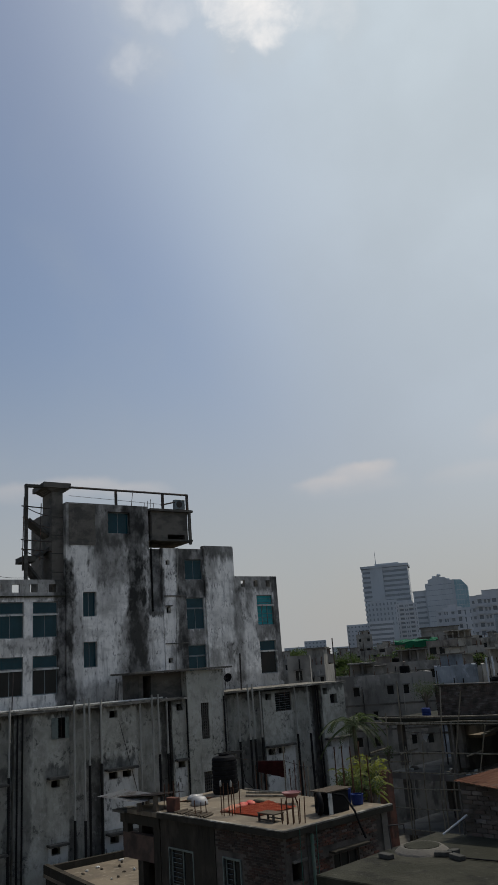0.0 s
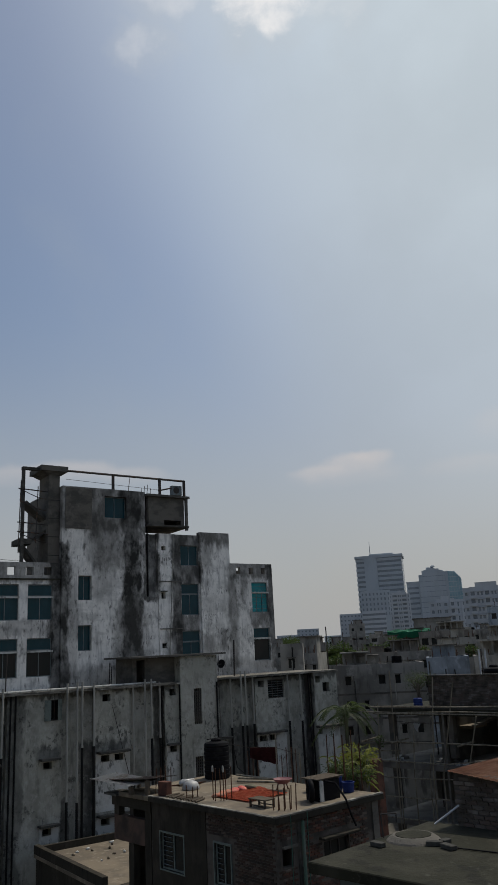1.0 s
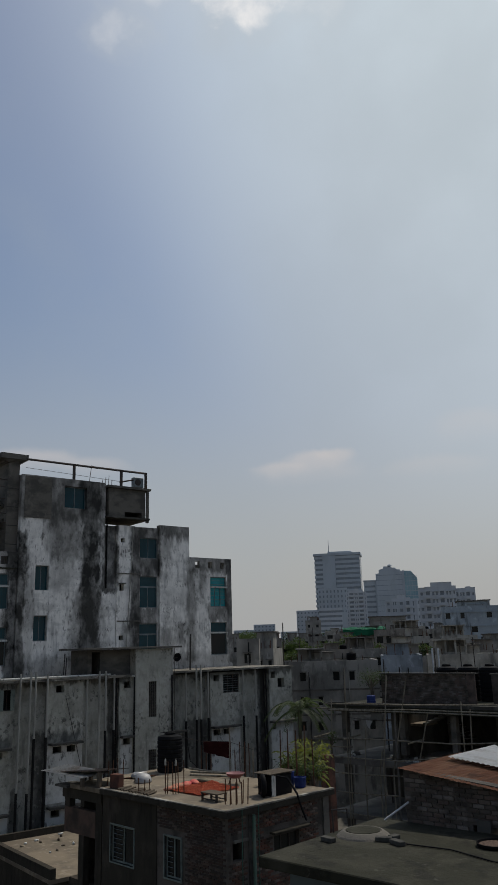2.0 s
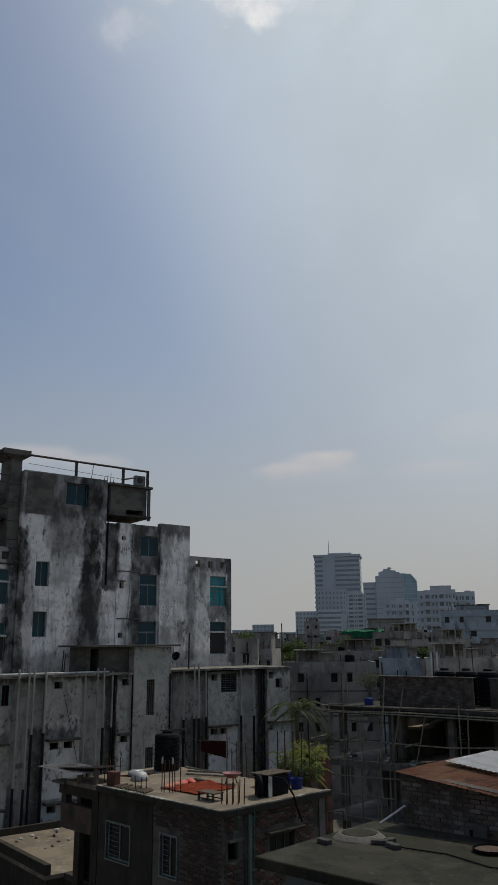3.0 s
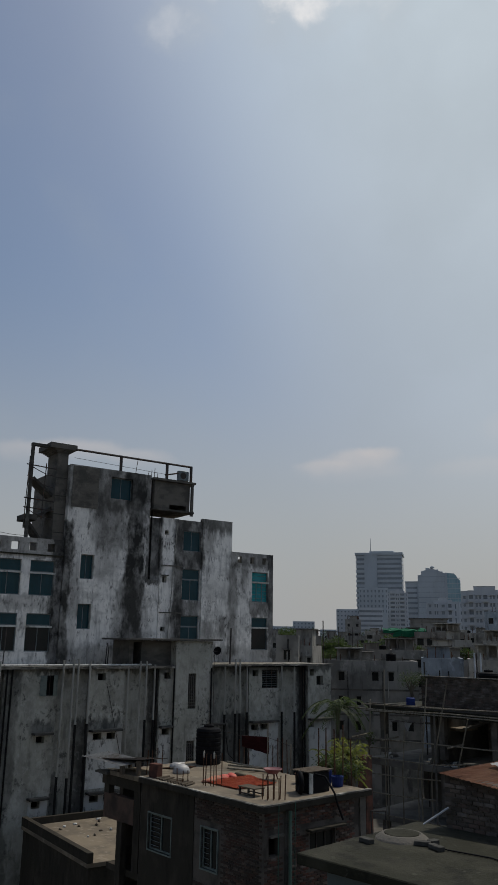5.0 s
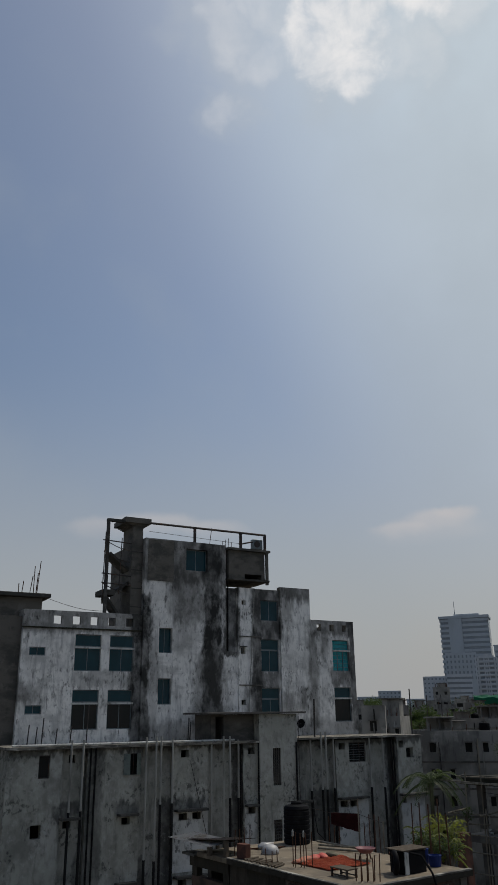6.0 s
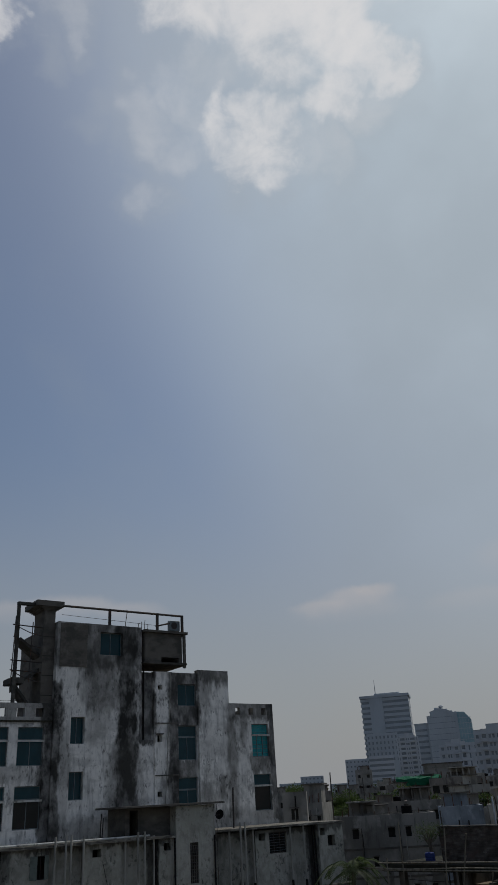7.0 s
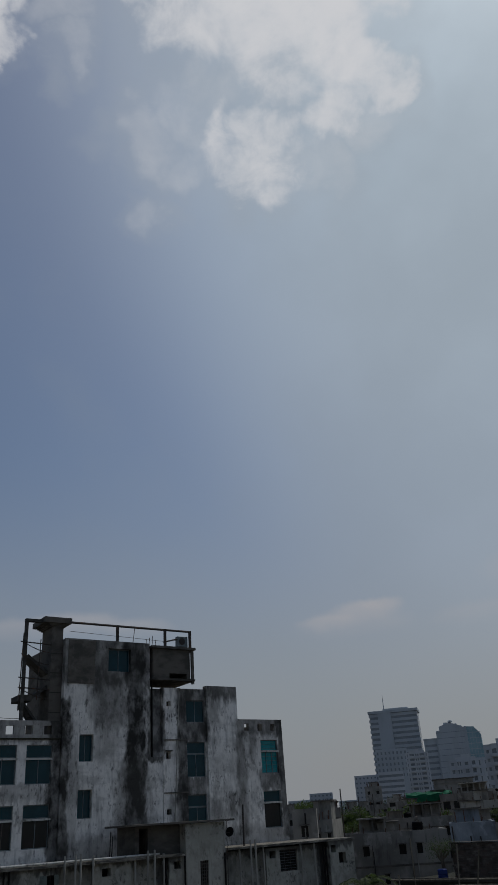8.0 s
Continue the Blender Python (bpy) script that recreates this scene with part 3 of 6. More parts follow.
    # windows
    for k, (x0, x1, z0, z1) in enumerate(left[:4]):
        window(t, x0, x1, z0, z1, 0.10, TEAL if k < 2 else SMOKED, FRAME, 2, 0.62, False, TEAL)
        part("window_head", box(B(), x0 - 0.05, x1 + 0.05, -0.05, -0.002, z1 - 0.78, z1 - 0.68), PALE, t)
    for x0, x1, z0, z1 in left[4:] + tower:
        window(t, x0, x1, z0, z1, 0.06, TEAL, FRAME, 2)
    for k, (x0, x1, z0, z1) in enumerate(mid[:3]):
        window(t, x0, x1, z0, z1, 0.12, TEAL, FRAME, 2, 0.0 if k == 0 else 0.62)
    for k, (x0, x1, z0, z1) in enumerate(right[:2]):
        window(t, x0, x1, z0, z1, 0.08, BACKLITTEAL if k == 0 else SMOKED, FRAME, 3 if k == 0 else 1, 0.62, k == 0, None if k == 0 else TEAL)
        part("window_head", box(B(), x0 - 0.03, x1 + 0.03, -0.12, -0.052, z1 - 0.74, z1 - 0.64), PALE, t)
    for z in (4.62, 1.7):
        part("string_course", box(B(), -0.10, 1.5, -0.19, -0.142, z - 0.03, z + 0.03), RAW, t)
    # weathered hood over the small vent
    part("vent_hood", box(B(), 0.0, 0.42, -0.3, -0.142, 3.97, 4.03), BLACKENED, t)
    # raw lift shaft and dark panel
    part("shaft", wall(B(), -7.2, -6.52, 4.665, 10.92, 0.28, 1.9), RAW, t, "raw dark concrete shaft with a flared cap")
    bm = B()
    box(bm, -7.78, -6.1, 0.0, 2.1, 11.18, 11.5)
    for k in range(4):
        box(bm, -7.2 - 0.11 * k, -6.51 + 0.08 * k, 0.27 - 0.05 * k, 1.91 + 0.04 * k, 10.92 + 0.065 * k, 10.986 + 0.065 * k)
    part("shaft_cap", bm, RAW, t)
    for z in (6.1, 7.2, 8.3, 9.4):
        part("formwork_joint", box(B(), -7.21, -6.52, 0.262, 0.278, z, z + 0.05), BLACKENED, t)
    part("unpainted_panel", box(B(), -6.33, -4.64, -0.215, -0.182, 7.7, 10.2), RAW, t)
    # outer stair: column, landings, flights, bent bars
    part("stair_column", box(B(), -8.8, -8.64, 0.3, 0.52, 4.665, 11.2), BLACKENED, t)
    part("stair_beam", box(B(), -8.8, -7.79, 0.28, 0.57, 11.2, 11.36), BLACKENED, t)
    for x0, z0, x1, z1 in ((-8.4, 9.4, -7.21, 8.5), (-8.2, 7.0, -7.21, 7.7), (-8.5, 6.75, -7.7, 5.75)):
        bm = B()
        v = [bm.verts.new((x, y, z)) for x, z in ((x0, z0), (x1, z1), (x1, z1 - 0.2), (x0, z0 - 0.2)) for y in (0.7, 1.8)]
        for q in ((0, 1, 3, 2), (2, 3, 5, 4), (4, 5, 7, 6), (6, 7, 1, 0), (0, 2, 4, 6), (1, 7, 5, 3)):
            bm.faces.new([v[i] for i in q])
        part("stair_flight", bm, BLACKENED, t)
    part("stair_landing", box(B(), -8.85, -8.1, 0.53, 1.9, 6.78, 7.1), BLACKENED, t)
    for z in (10.0, 8.0, 7.45):
        part("stair_rail", rod(B(), (-9.05, 0.27, z), (-7.22, 0.3, z - 0.08), 0.035), STEEL, t)
    for x, z0, z1 in ((-8.98, 6.2, 10.5), (-7.95, 6.8, 10.2)):
        part("stair_bar", rod(B(), (x, 0.25, z0), (x + 0.08, 0.25, z1), 0.03), STEEL, t)
    for z in (10.0, 9.3, 7.4):
        pts = [(-9.0 + 0.33 * k, 0.2, z - 0.55 * math.sin(k / 5 * 1.5)) for k in range(6)]
        part("bent_bar", cord(B(), pts, 0.025), STEEL, t)
    # roof railing and tank box
    part("top_rail", rod(B(), (-6.2, 0.0, 11.25), (2.05, 0.0, 11.25), 0.07), STEEL, t)
    for x in (-3.14, 0.16, 1.98):
        part("rail_post", box(B(), x - 0.07, x + 0.07, -0.07, 0.07, 10.2 if x < 0 else 10.0, 11.3), STEEL, t)
    part("low_rail", rod(B(), (0.1, 0.1, 10.5), (1.1, 0.1, 10.75), 0.05), STEEL, t)
    part("low_rail", rod(B(), (-6.2, 0.1, 10.75), (0.1, 0.1, 10.55), 0.012), STEEL, t)
    part("box_slab", box(B(), -1.05, 2.08, -0.55, 2.2, 9.98, 10.12), RAW, t)
    part("tank_box", wall(B(), -0.86, 1.74, 8.17, 9.97, -0.35, 2.0, [(0.25, 1.5, 8.171, 8.5)]), RAW, t, "stained rendered tank box")
    part("box_slab", box(B(), -1.05, 1.98, -0.55, 2.2, 8.05, 8.165), BLACKENED, t)
    part("box_post", box(B(), 1.78, 1.94, -0.5, -0.34, 7.88, 9.97), RAW, t)
    bm = B()
    box(bm, 1.15, 1.88, 0.1, 0.45, 10.3, 10.95, 0.02)
    part("outdoor_unit", bm, FRAME, t)
    guard = part("fan_guard", lathe(B(), [(0.22, 0.0), (0.22, 0.02), (0.05, 0.03)], 16), STEEL, t)
    guard.matrix_local = pose(1.45, 0.098, E + 10.62, 90)
    for k in range(4):
        part("starter_bar", rod(B(), (-0.95 + 0.22 * k, 0.5, 10.1), (-0.9 + 0.22 * k, 0.5, 10.7 + 0.12 * (k % 3)), 0.018, 5), REBAR, t)
    part("starter_bar", rod(B(), (-2.0, 0.2, 10.28), (-1.85, 0.2, 11.4), 0.02, 5), REBAR, t)
    # roof room at the end
    part("roof_room", wall(B(), -16.0, -12.2, 5.0, 6.45, 1.2, 4.5), RAW, t)
    bm = B()
    box(bm, -16.4, -11.8, 0.8, 5.0, 6.45, 6.68, 0.03)
    part("room_slab", bm, BLACKENED, t)
    for k, (x, h) in enumerate(((-13.6, 0.55), (-13.4, 0.7), (-12.95, 1.0), (-12.75, 1.6), (-12.6, 1.2), (-12.55, 1.9))):
        part("starter_bar", rod(B(), (x, 1.2, 6.68), (x + 0.06 * (k % 3), 1.2, 6.68 + h), 0.025, 5), REBAR, t)
    part("slack_wire", cord(B(), [(-11.9 + 0.4 * k, 0.9, 6.4 - 0.6 * math.sin(k / 10 * 2.2) * 0.9) for k in range(11)], 0.012, 4), STEEL, t)
    # next bay, past the roof room
    part("wall", wall(B(), -22.0, -13.47, -E, 5.3, 0.3, 0.6, [(-17.5, -16.0, 2.4, 4.4), (-17.5, -16.0, -0.7, 1.4)]), RAW, t)
    part("wall", box(B(), -22.0, -13.5, 5.5, 6.0, -E, 5.2), RAW, t)
    part("roof", box(B(), -22.0, -13.47, 0.62, 5.48, 4.9, 5.1), ROOFTOP, t)
    # pipe down the slot
    part("slot_pipe", rod(B(), (-0.78, 0.05, 3.7), (-0.78, 0.05, 9.9), 0.05), BLACKPIPE, t)
    part("loose_cable", cord(B(), [(1.0 - 0.03 * k + 0.03 * (k % 2), -0.17, 7.6 - 0.5 * k) for k in range(16)], 0.02, 5), PVC, t)
    return t


white_block()


# ---- the grey block with its pipes ----
def grey_block():
    t = thing("grey_tenement", GX, GY, YAW, "old grey cement tenement wall with drain pipes and black mould", "building", datum=E)
    D = 3.7
    vents = [(-11.57, -11.25, -2.15, -1.8), (-5.66, -5.2, -2.1, -1.74), (-1.71, -1.3, -2.07, -1.72), (4.40, 4.82, -2.02, -1.66), (8.62, 9.0, -2.02, -1.62)]
    wins = [(-13.1, -12.55, -2.8, -1.76), (-8.81, -7.92, -2.82, -1.81), (5.11, 6.33, -2.72, -1.64), (9.17, 9.72, -2.6, -2.03)]
    rows = []
    for k in range(3):
        dz = -3.02 * k
        rows += [(x0, x1, -5.08 + dz, -4.76 + dz) for x0, x1 in ((-11.7, -11.3), (-8.82, -8.38), (-5.75, -5.28), (-4.98, -4.5), (4.33, 4.83), (5.07, 5.55), (8.62, 8.92))]
        rows += [(-1.74, -1.31, -5.02 + dz, -4.66 + dz), (-13.3, -12.8, -5.4 + dz, -4.8 + dz)]
    grilles = [(-0.25, 0.26, -3.7, -1.79), (-0.25, 0.26, -6.6, -5.39)]
    holes = vents + wins + rows
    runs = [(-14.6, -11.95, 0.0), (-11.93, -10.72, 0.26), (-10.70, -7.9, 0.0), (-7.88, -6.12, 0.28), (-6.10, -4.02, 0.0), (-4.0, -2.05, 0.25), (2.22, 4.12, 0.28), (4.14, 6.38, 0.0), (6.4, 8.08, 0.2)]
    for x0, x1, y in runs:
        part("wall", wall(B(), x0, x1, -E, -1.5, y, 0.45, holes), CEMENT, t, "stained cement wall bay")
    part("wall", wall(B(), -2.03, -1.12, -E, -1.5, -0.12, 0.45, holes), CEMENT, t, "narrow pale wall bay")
    part("stair_tower", wall(B(), -1.10, 1.34, -E, 0.0, -0.3, 0.45, grilles), CEMENT, t, "windowless stair tower with block grilles")
    part("wall", wall(B(), 1.36, 2.20, -E, -1.5, 0.2, 0.45), CEMENT, t)
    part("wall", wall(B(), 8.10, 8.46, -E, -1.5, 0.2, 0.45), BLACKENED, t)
    part("wall", wall(B(), 8.48, 10.36, -E, -1.42, -0.25, 0.45, holes), CEMENT, t, "end bay under a thin ledge")
    for x0, x1, y0, y1 in ((-14.6, -14.35, 0.46, D), (10.1, 10.36, 0.46, D), (-14.34, 10.09, D - 0.2, D)):
        part("wall", box(B(), x0, x1, y0, y1, -E, -1.5), CEMENT, t)
    part("roof", box(B(), -14.75, -1.12, -0.28, D, -1.495, -1.36), EDGE, t, "roof slab with a broken pale edge")
    part("roof", box(B(), 1.36, 10.5, -0.32, D, -1.41, -1.30), EDGE, t)
    for z in (-4.4, -7.4, -10.4):
        part("floor_slab", box(B(), -14.3, 10.0, 0.46, D - 0.22, z - 0.15, z), RAW, t)
    part("inner_wall", box(B(), -14.3, 10.0, 1.6, 1.7, -E, -1.55), BLACKENED, t)
    # stair head
    bm = B()
    box(bm, -4.4, 1.85, -0.55, 2.6, 0.02, 0.12, 0.01)
    part("stair_head_slab", bm, RAW, t)
    part("stair_head", wall(B(), -3.75, -1.12, -1.355, 0.015, 0.3, 2.4, [(-3.5, -3.0, -1.3, -0.1)]), RAW, t)
    # block grilles
    for x0, x1, z0, z1 in grilles:
        bm = B()
        nz, nx = round((z1 - z0) / 0.16), 4
        for i in range(nx + 1):
            x = x0 + (x1 - x0) * i / nx
            box(bm, x - 0.015, x + 0.015, -0.22, -0.12, z0, z1)
        for k in range(nz + 1):
            z = z0 + (z1 - z0) * k / nz
            box(bm, x0, x1, -0.21, -0.13, z - 0.015, z + 0.015)
        part("block_grille", bm, RAW, t)
    # windows with open shutters and bars
    fr = window(t, -8.81, -7.92, -2.82, -1.81, 0.2, SMOKED, STEEL, 3)
    for x, a in ((-8.81, 62), (-7.92, -62)):
        bm = B()
        s = 1 if x < -8.5 else -1
        box(bm, min(0, 0.33 * s), max(0, 0.33 * s), -0.03, 0.0, -1.0, 0.0)
        sh = part("shutter", bm, PALEFRAME, fr)
        sh.matrix_local = pose(x, -0.03, -1.81, 0, 0, 0 if s > 0 else 0) @ pose(0, 0, 0, 0, 0, -35 * s)
    window(t, 5.11, 6.33, -2.72, -1.64, 0.12, SMOKED, STEEL, 3, 0.0, True)
    window(t, -13.1, -12.55, -2.8, -1.76, 0.15, SMOKED, STEEL, 1)
    window(t, 9.17, 9.72, -2.6, -2.03, 0.05, SMOKED, STEEL, 1)
    # ledges over the kitchen vents
    for k in range(3):
        dz = -3.02 * k
        for x0, x1 in ((-11.98, -11.05), (-9.07, -8.07), (-6.0, -4.25), (-1.95, -1.2), (1.3, 2.22), (4.14, 6.1), (8.42, 10.5)):
            bm = B()
            y = -0.42 if x0 > 8 else -0.3
            box(bm, x0, x1, y - 0.2, -0.002 if x0 not in (-1.95, 8.42) else (-0.252 if x0 > 8 else -0.122), -4.66 + dz, -4.56 + dz, 0.012)
            part("ledge", bm, BLACKENED, t)
            bm = B()
            box(bm, x0 + 0.03, x1 - 0.03, y - 0.17, y + 0.1, -4.555 + dz, -4.535 + dz)
            part("ledge_top", bm, RAW, t)
    # pale infill panels
    for x0, x1, y in ((-6.05, -4.1, 0.0), (-9.0, -8.0, 0.0), (4.2, 6.3, 0.0), (8.55, 10.3, -0.25), (-1.95, -1.2, -0.12)):
        for k in range(3):
            dz = -3.02 * k
            if x0 == -9.0 and k == 0:
                continue
            part("infill_panel", wall(B(), x0, x1, -7.45 + dz, -4.67 + dz, y - 0.02, y - 0.003, holes), PALE, t, "paler patched render")
    # pipes: pale above, black below
    for x, y, top, end in ((-11.63, -0.02, -1.1, -4.25), (-11.04, -0.02, -1.1, -4.23), (-7.75, -0.04, -1.05, -6.6), (-7.2, -0.02, -1.0, -6.7), (-6.93, -0.02, -1.0, -4.17), (-6.29, -0.02, -1.1, -4.15),
                           (-3.94, -0.04, -1.3, -6.0), (-3.33, -0.02, -1.1, -6.0), (-2.95, -0.02, -1.1, -4.1), (-2.33, -0.04, -1.3, -4.14),
                           (2.36, 0.0, -1.4, -4.05), (2.95, 0.0, -1.0, -4.0), (3.26, 0.0, -1.0, -4.0), (3.93, 0.0, -1.35, -3.98), (6.5, -0.05, -1.4, -4.04), (7.48, -0.05, -1.4, -4.1)):
        up = part("drain_pipe", rod(B(), (x, y - 0.33 if top > -1.2 else y - 0.1, end), (x, y - 0.33 if top > -1.2 else y - 0.1, top), 0.052, 10), PVC, t)
        for z in (end, (end + top) / 2, top - 0.4):
            ring = rod(B(), (x, y - 0.33 if top > -1.2 else y - 0.1, z - 0.06), (x, y - 0.33 if top > -1.2 else y - 0.1, z + 0.06), 0.064, 10)
            part("pipe_collar", ring, PVC, up)
        part("drain_pipe", rod(B(), (x, y - 0.33 if top > -1.2 else y - 0.1, -16), (x, y - 0.33 if top > -1.2 else y - 0.1, end - 0.062), 0.066, 10), BLACKPIPE, t)
    for x in (-10.55, -10.3, -2.15, -1.2, 1.25, 8.2, 8.36):
        part("drain_pipe", rod(B(), (x, -0.36 if x > -2 and x < 2 else -0.06, -16), (x, -0.36 if x > -2 and x < 2 else -0.06, -1.5), 0.045, 8), BLACKPIPE, t)
    # wires drooping down the wall
    part("wall_wire", cord(B(), [(-5.1 + 0.075 * k, -0.05, -2.4 - 0.28 * k) for k in range(18)], 0.015, 4), STEEL, t)
    part("wall_wire", cord(B(), [(1.45, -0.34, 0.0), (1.42, -0.34, -3.0), (1.46, -0.34, -7.0)], 0.015, 4), STEEL, t)
    return t


grey_block()


# ---- the brick house with the flat roof ----
HX, HY, HYAW, HZ = 0.2, 22.95, 41.5, -4.3


def brick_house():
    t = thing("brick_house", HX, HY, HYAW, "unplastered red brick house with a flat dusty concrete roof", "house", datum=E)
    right = [(1.75, 2.8, -6.15, -5.2), (0.16, 0.57, -5.6, -5.12)]
    part("wall", wall(B(), 0.0, 4.1, -E, -4.46, 0.0, 0.22, right), MORTAR, t)
    # the other street wall, built along its own length, then turned
    left = [(-5.45, -4.22, -6.35, -5.3), (-2.72, -1.97, -6.35, -5.26)]
    lw = part("wall", wall(B(), -5.95, -0.225, -E, -4.46, 0.0, 0.22, left), MORTAR, t)
    lw.matrix_local = pose(0, 0, E, 0, 0, -90)
    plaster = part("render_coat", wall(B(), -5.9, -3.1, -E, -4.47, -0.025, -0.003, left), DARKCEMENT, lw, "very dark cement coat")
    for k, (x0, x1, z0, z1) in enumerate(left):
        fr = window(lw, x0, x1, z0, z1, 0.05, SMOKED, PALEFRAME, 2, 0.0, True)
        part("window_surround", wall(B(), x0 - 0.04, x1 + 0.04, z0 - 0.04, z1 + 0.04, -0.04, 0.04, [(x0, x1, z0, z1)]), PALEFRAME, lw)
    window(t, 1.75, 2.8, -6.15, -5.2, 0.08, SMOKED, STEEL, 3)
    bm = B()
    box(bm, 1.5, 3.0, -0.3, -0.07, -5.11, -5.05, 0.01)
    part("window_canopy", bm, DARKCEMENT, t)
    part("ledge", box(B(), 0.1, 0.62, -0.16, -0.07, -5.1, -5.04), RAW, t)
    part("wall", box(B(), 3.88, 4.1, 0.222, 7.6, -E, -4.46), MORTAR, t)
    part("wall", box(B(), 0.222, 3.87, 7.38, 7.6, -E, -4.46), MORTAR, t)
    part("column", box(B(), 3.86, 4.12, -0.05, -0.003, -E, -4.47), RAW, t)
    part("column", box(B(), 0.75, 0.98, -0.05, -0.003, -E, -4.47), RAW, t)
    bm = B()
    box(bm, -0.16, 4.26, -0.16, 7.7, -4.45, HZ, 0.015)
    part("roof", bm, ROOFTOP, t, "dusty tan concrete roof slab")
    part("roof_kerb", box(B(), -0.16, 4.26, -0.18, -0.05, HZ + 0.002, HZ + 0.04), EDGE, t)
    part("roof_kerb", box(B(), -0.18, -0.06, -0.045, 5.9, HZ + 0.002, HZ + 0.03), EDGE, t)
    part("green_pipe", rod(B(), (0.86, -0.12, -12), (0.86, -0.12, -4.5), 0.05, 10), surface("faded_green_paint", (0.10, 0.17, 0.13), [((0.2, 0.22, 0.19), (5, 5, 1), 0.45, 0.6, 0.7)], rough=0.6), t)
    part("roof_edge", box(B(), -0.17, 4.27, -0.178, -0.1605, -4.449, HZ - 0.006), DARKCEMENT, t)
    part("roof_edge", box(B(), -0.178, -0.1605, -0.160, 5.89, -4.449, HZ - 0.006), DARKCEMENT, t)
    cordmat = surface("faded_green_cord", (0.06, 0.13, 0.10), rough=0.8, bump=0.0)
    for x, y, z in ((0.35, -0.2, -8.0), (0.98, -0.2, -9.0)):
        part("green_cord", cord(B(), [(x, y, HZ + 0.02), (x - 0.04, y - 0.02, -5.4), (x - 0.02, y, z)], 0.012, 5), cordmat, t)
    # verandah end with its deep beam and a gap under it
    part("verandah_beam", box(B(), -0.06, 0.25, 5.96, 8.3, -4.78, -4.455), DARKCEMENT, t)
    part("verandah_wall", box(B(), -0.02, 0.2, 6.35, 8.2, -5.85, -5.08), BRICKSHADE, t)
    part("verandah_post", box(B(), -0.02, 0.2, 5.98, 6.33, -7.2, -4.785), DARKCEMENT, t)
    part("verandah_post", box(B(), -0.02, 0.2, 7.9, 8.2, -5.07, -4.785), DARKCEMENT, t)
    part("verandah_post", box(B(), -0.02, 0.2, 7.0, 7.3, -E, -5.86), DARKCEMENT, t)
    part("verandah_floor", box(B(), 0.21, 1.7, 5.98, 8.2, -7.5, -7.3), DARKCEMENT, t)
    part("verandah_back", box(B(), 1.72, 1.9, 5.98, 7.37, -E, -4.47), DARKCEMENT, t)
    part("drip_edge", box(B(), -0.25, 0.5, 7.72, 8.5, -4.45, -4.38), BLACKENED, t)
    return t, lw


# near-black cement for the left coat, verandah, slab edges, canopy and annexe
DARKCEMENT = surface("soot_dark_cement", (0.040, 0.036, 0.028), [((0.075, 0.062, 0.05), (1.1, 1.1, 0.7), 0.48, 0.66, 0.7), ((0.02, 0.018, 0.016), (3, 3, 0.8), 0.5, 0.68, 0.7)], bump=0.6)
HOUSE, HOUSE_LEFT = brick_house()


def on_roof(x, y, z=0.0, turn=0.0):
    """The world pose of a place on the brick house's roof."""
    return pose(HX, HY, E + HZ + 0.004, 0, 0, HYAW) @ pose(x, y, z, 0, 0, turn)


def loose(name, m, label, category, group=""):
    ob = new(name)
    ob.matrix_world = m
    return tagged(ob, label, category, group)


def water_tank(m, r, h, label):
    t = loose("water_tank", m, label, "water tank")
    prof = [(r * 0.94, 0.0), (r, 0.04)]
    for k in range(7):
        z = 0.06 + (h * 0.8) * k / 7
        prof += [(r, z), (r, z + h * 0.07), (r * 0.965, z + h * 0.08), (r * 0.965, z + h * 0.1)]
    prof += [(r, h * 0.86), (r * 0.9, h * 0.93), (r * 0.45, h * 0.97), (r * 0.42, h * 0.972)]
    part("body", lathe(B(), prof, 28), PLASTIC, t, smooth=False)
    part("lid", lathe(B(), [(r * 0.41, h * 0.972), (r * 0.43, h * 1.0), (r * 0.36, h * 1.03), (0.03, h * 1.045)], 20), PLASTIC, t)
    return t


tank = water_tank(on_roof(3.46, 6.85), 0.46, 1.3, "black ribbed plastic water tank on the roof")
part("inlet_pipe", cord(B(), [(-0.5, -0.1, 1.36), (0.1, -0.2, 1.38), (0.6, -0.25, 1.34), (0.62, -0.25, 0.9), (0.7, -0.3, 0.3), (0.9, -0.5, 0.05)], 0.016), BLACKPIPE, tank)

CHILLI = surface("red_drying_mat", (0.34, 0.062, 0.03), [((0.42, 0.12, 0.06), (5, 5, 5), 0.45, 0.65, 0.8), ((0.22, 0.04, 0.025), (14, 14, 14), 0.5, 0.66, 0.7)], bump=0.9, grain=40)
PINK = surface("pink_red_cloth", (0.48, 0.10, 0.09), [((0.55, 0.22, 0.15), (6, 6, 6), 0.45, 0.6, 0.8)], bump=0.5)
ORANGE = surface("faded_orange_cloth", (0.42, 0.17, 0.11), [((0.35, 0.22, 0.16), (6, 6, 6), 0.45, 0.6, 0.8)], bump=0.5)
OLIVE = surface("dull_olive_cloth", (0.14, 0.13, 0.09), [((0.2, 0.18, 0.13), (6, 6, 6), 0.45, 0.6, 0.8)], bump=0.5)
ALU = surface("dull_aluminium_pot", (0.36, 0.36, 0.355), [((0.22, 0.215, 0.21), (5, 5, 5), 0.45, 0.65, 0.7)], rough=0.6, metal=0.35, bump=0.1)
MAROON = surface("maroon_cloth", (0.045, 0.013, 0.013), [((0.075, 0.02, 0.02), (3, 3, 8), 0.45, 0.62, 0.7)], bump=0.4)
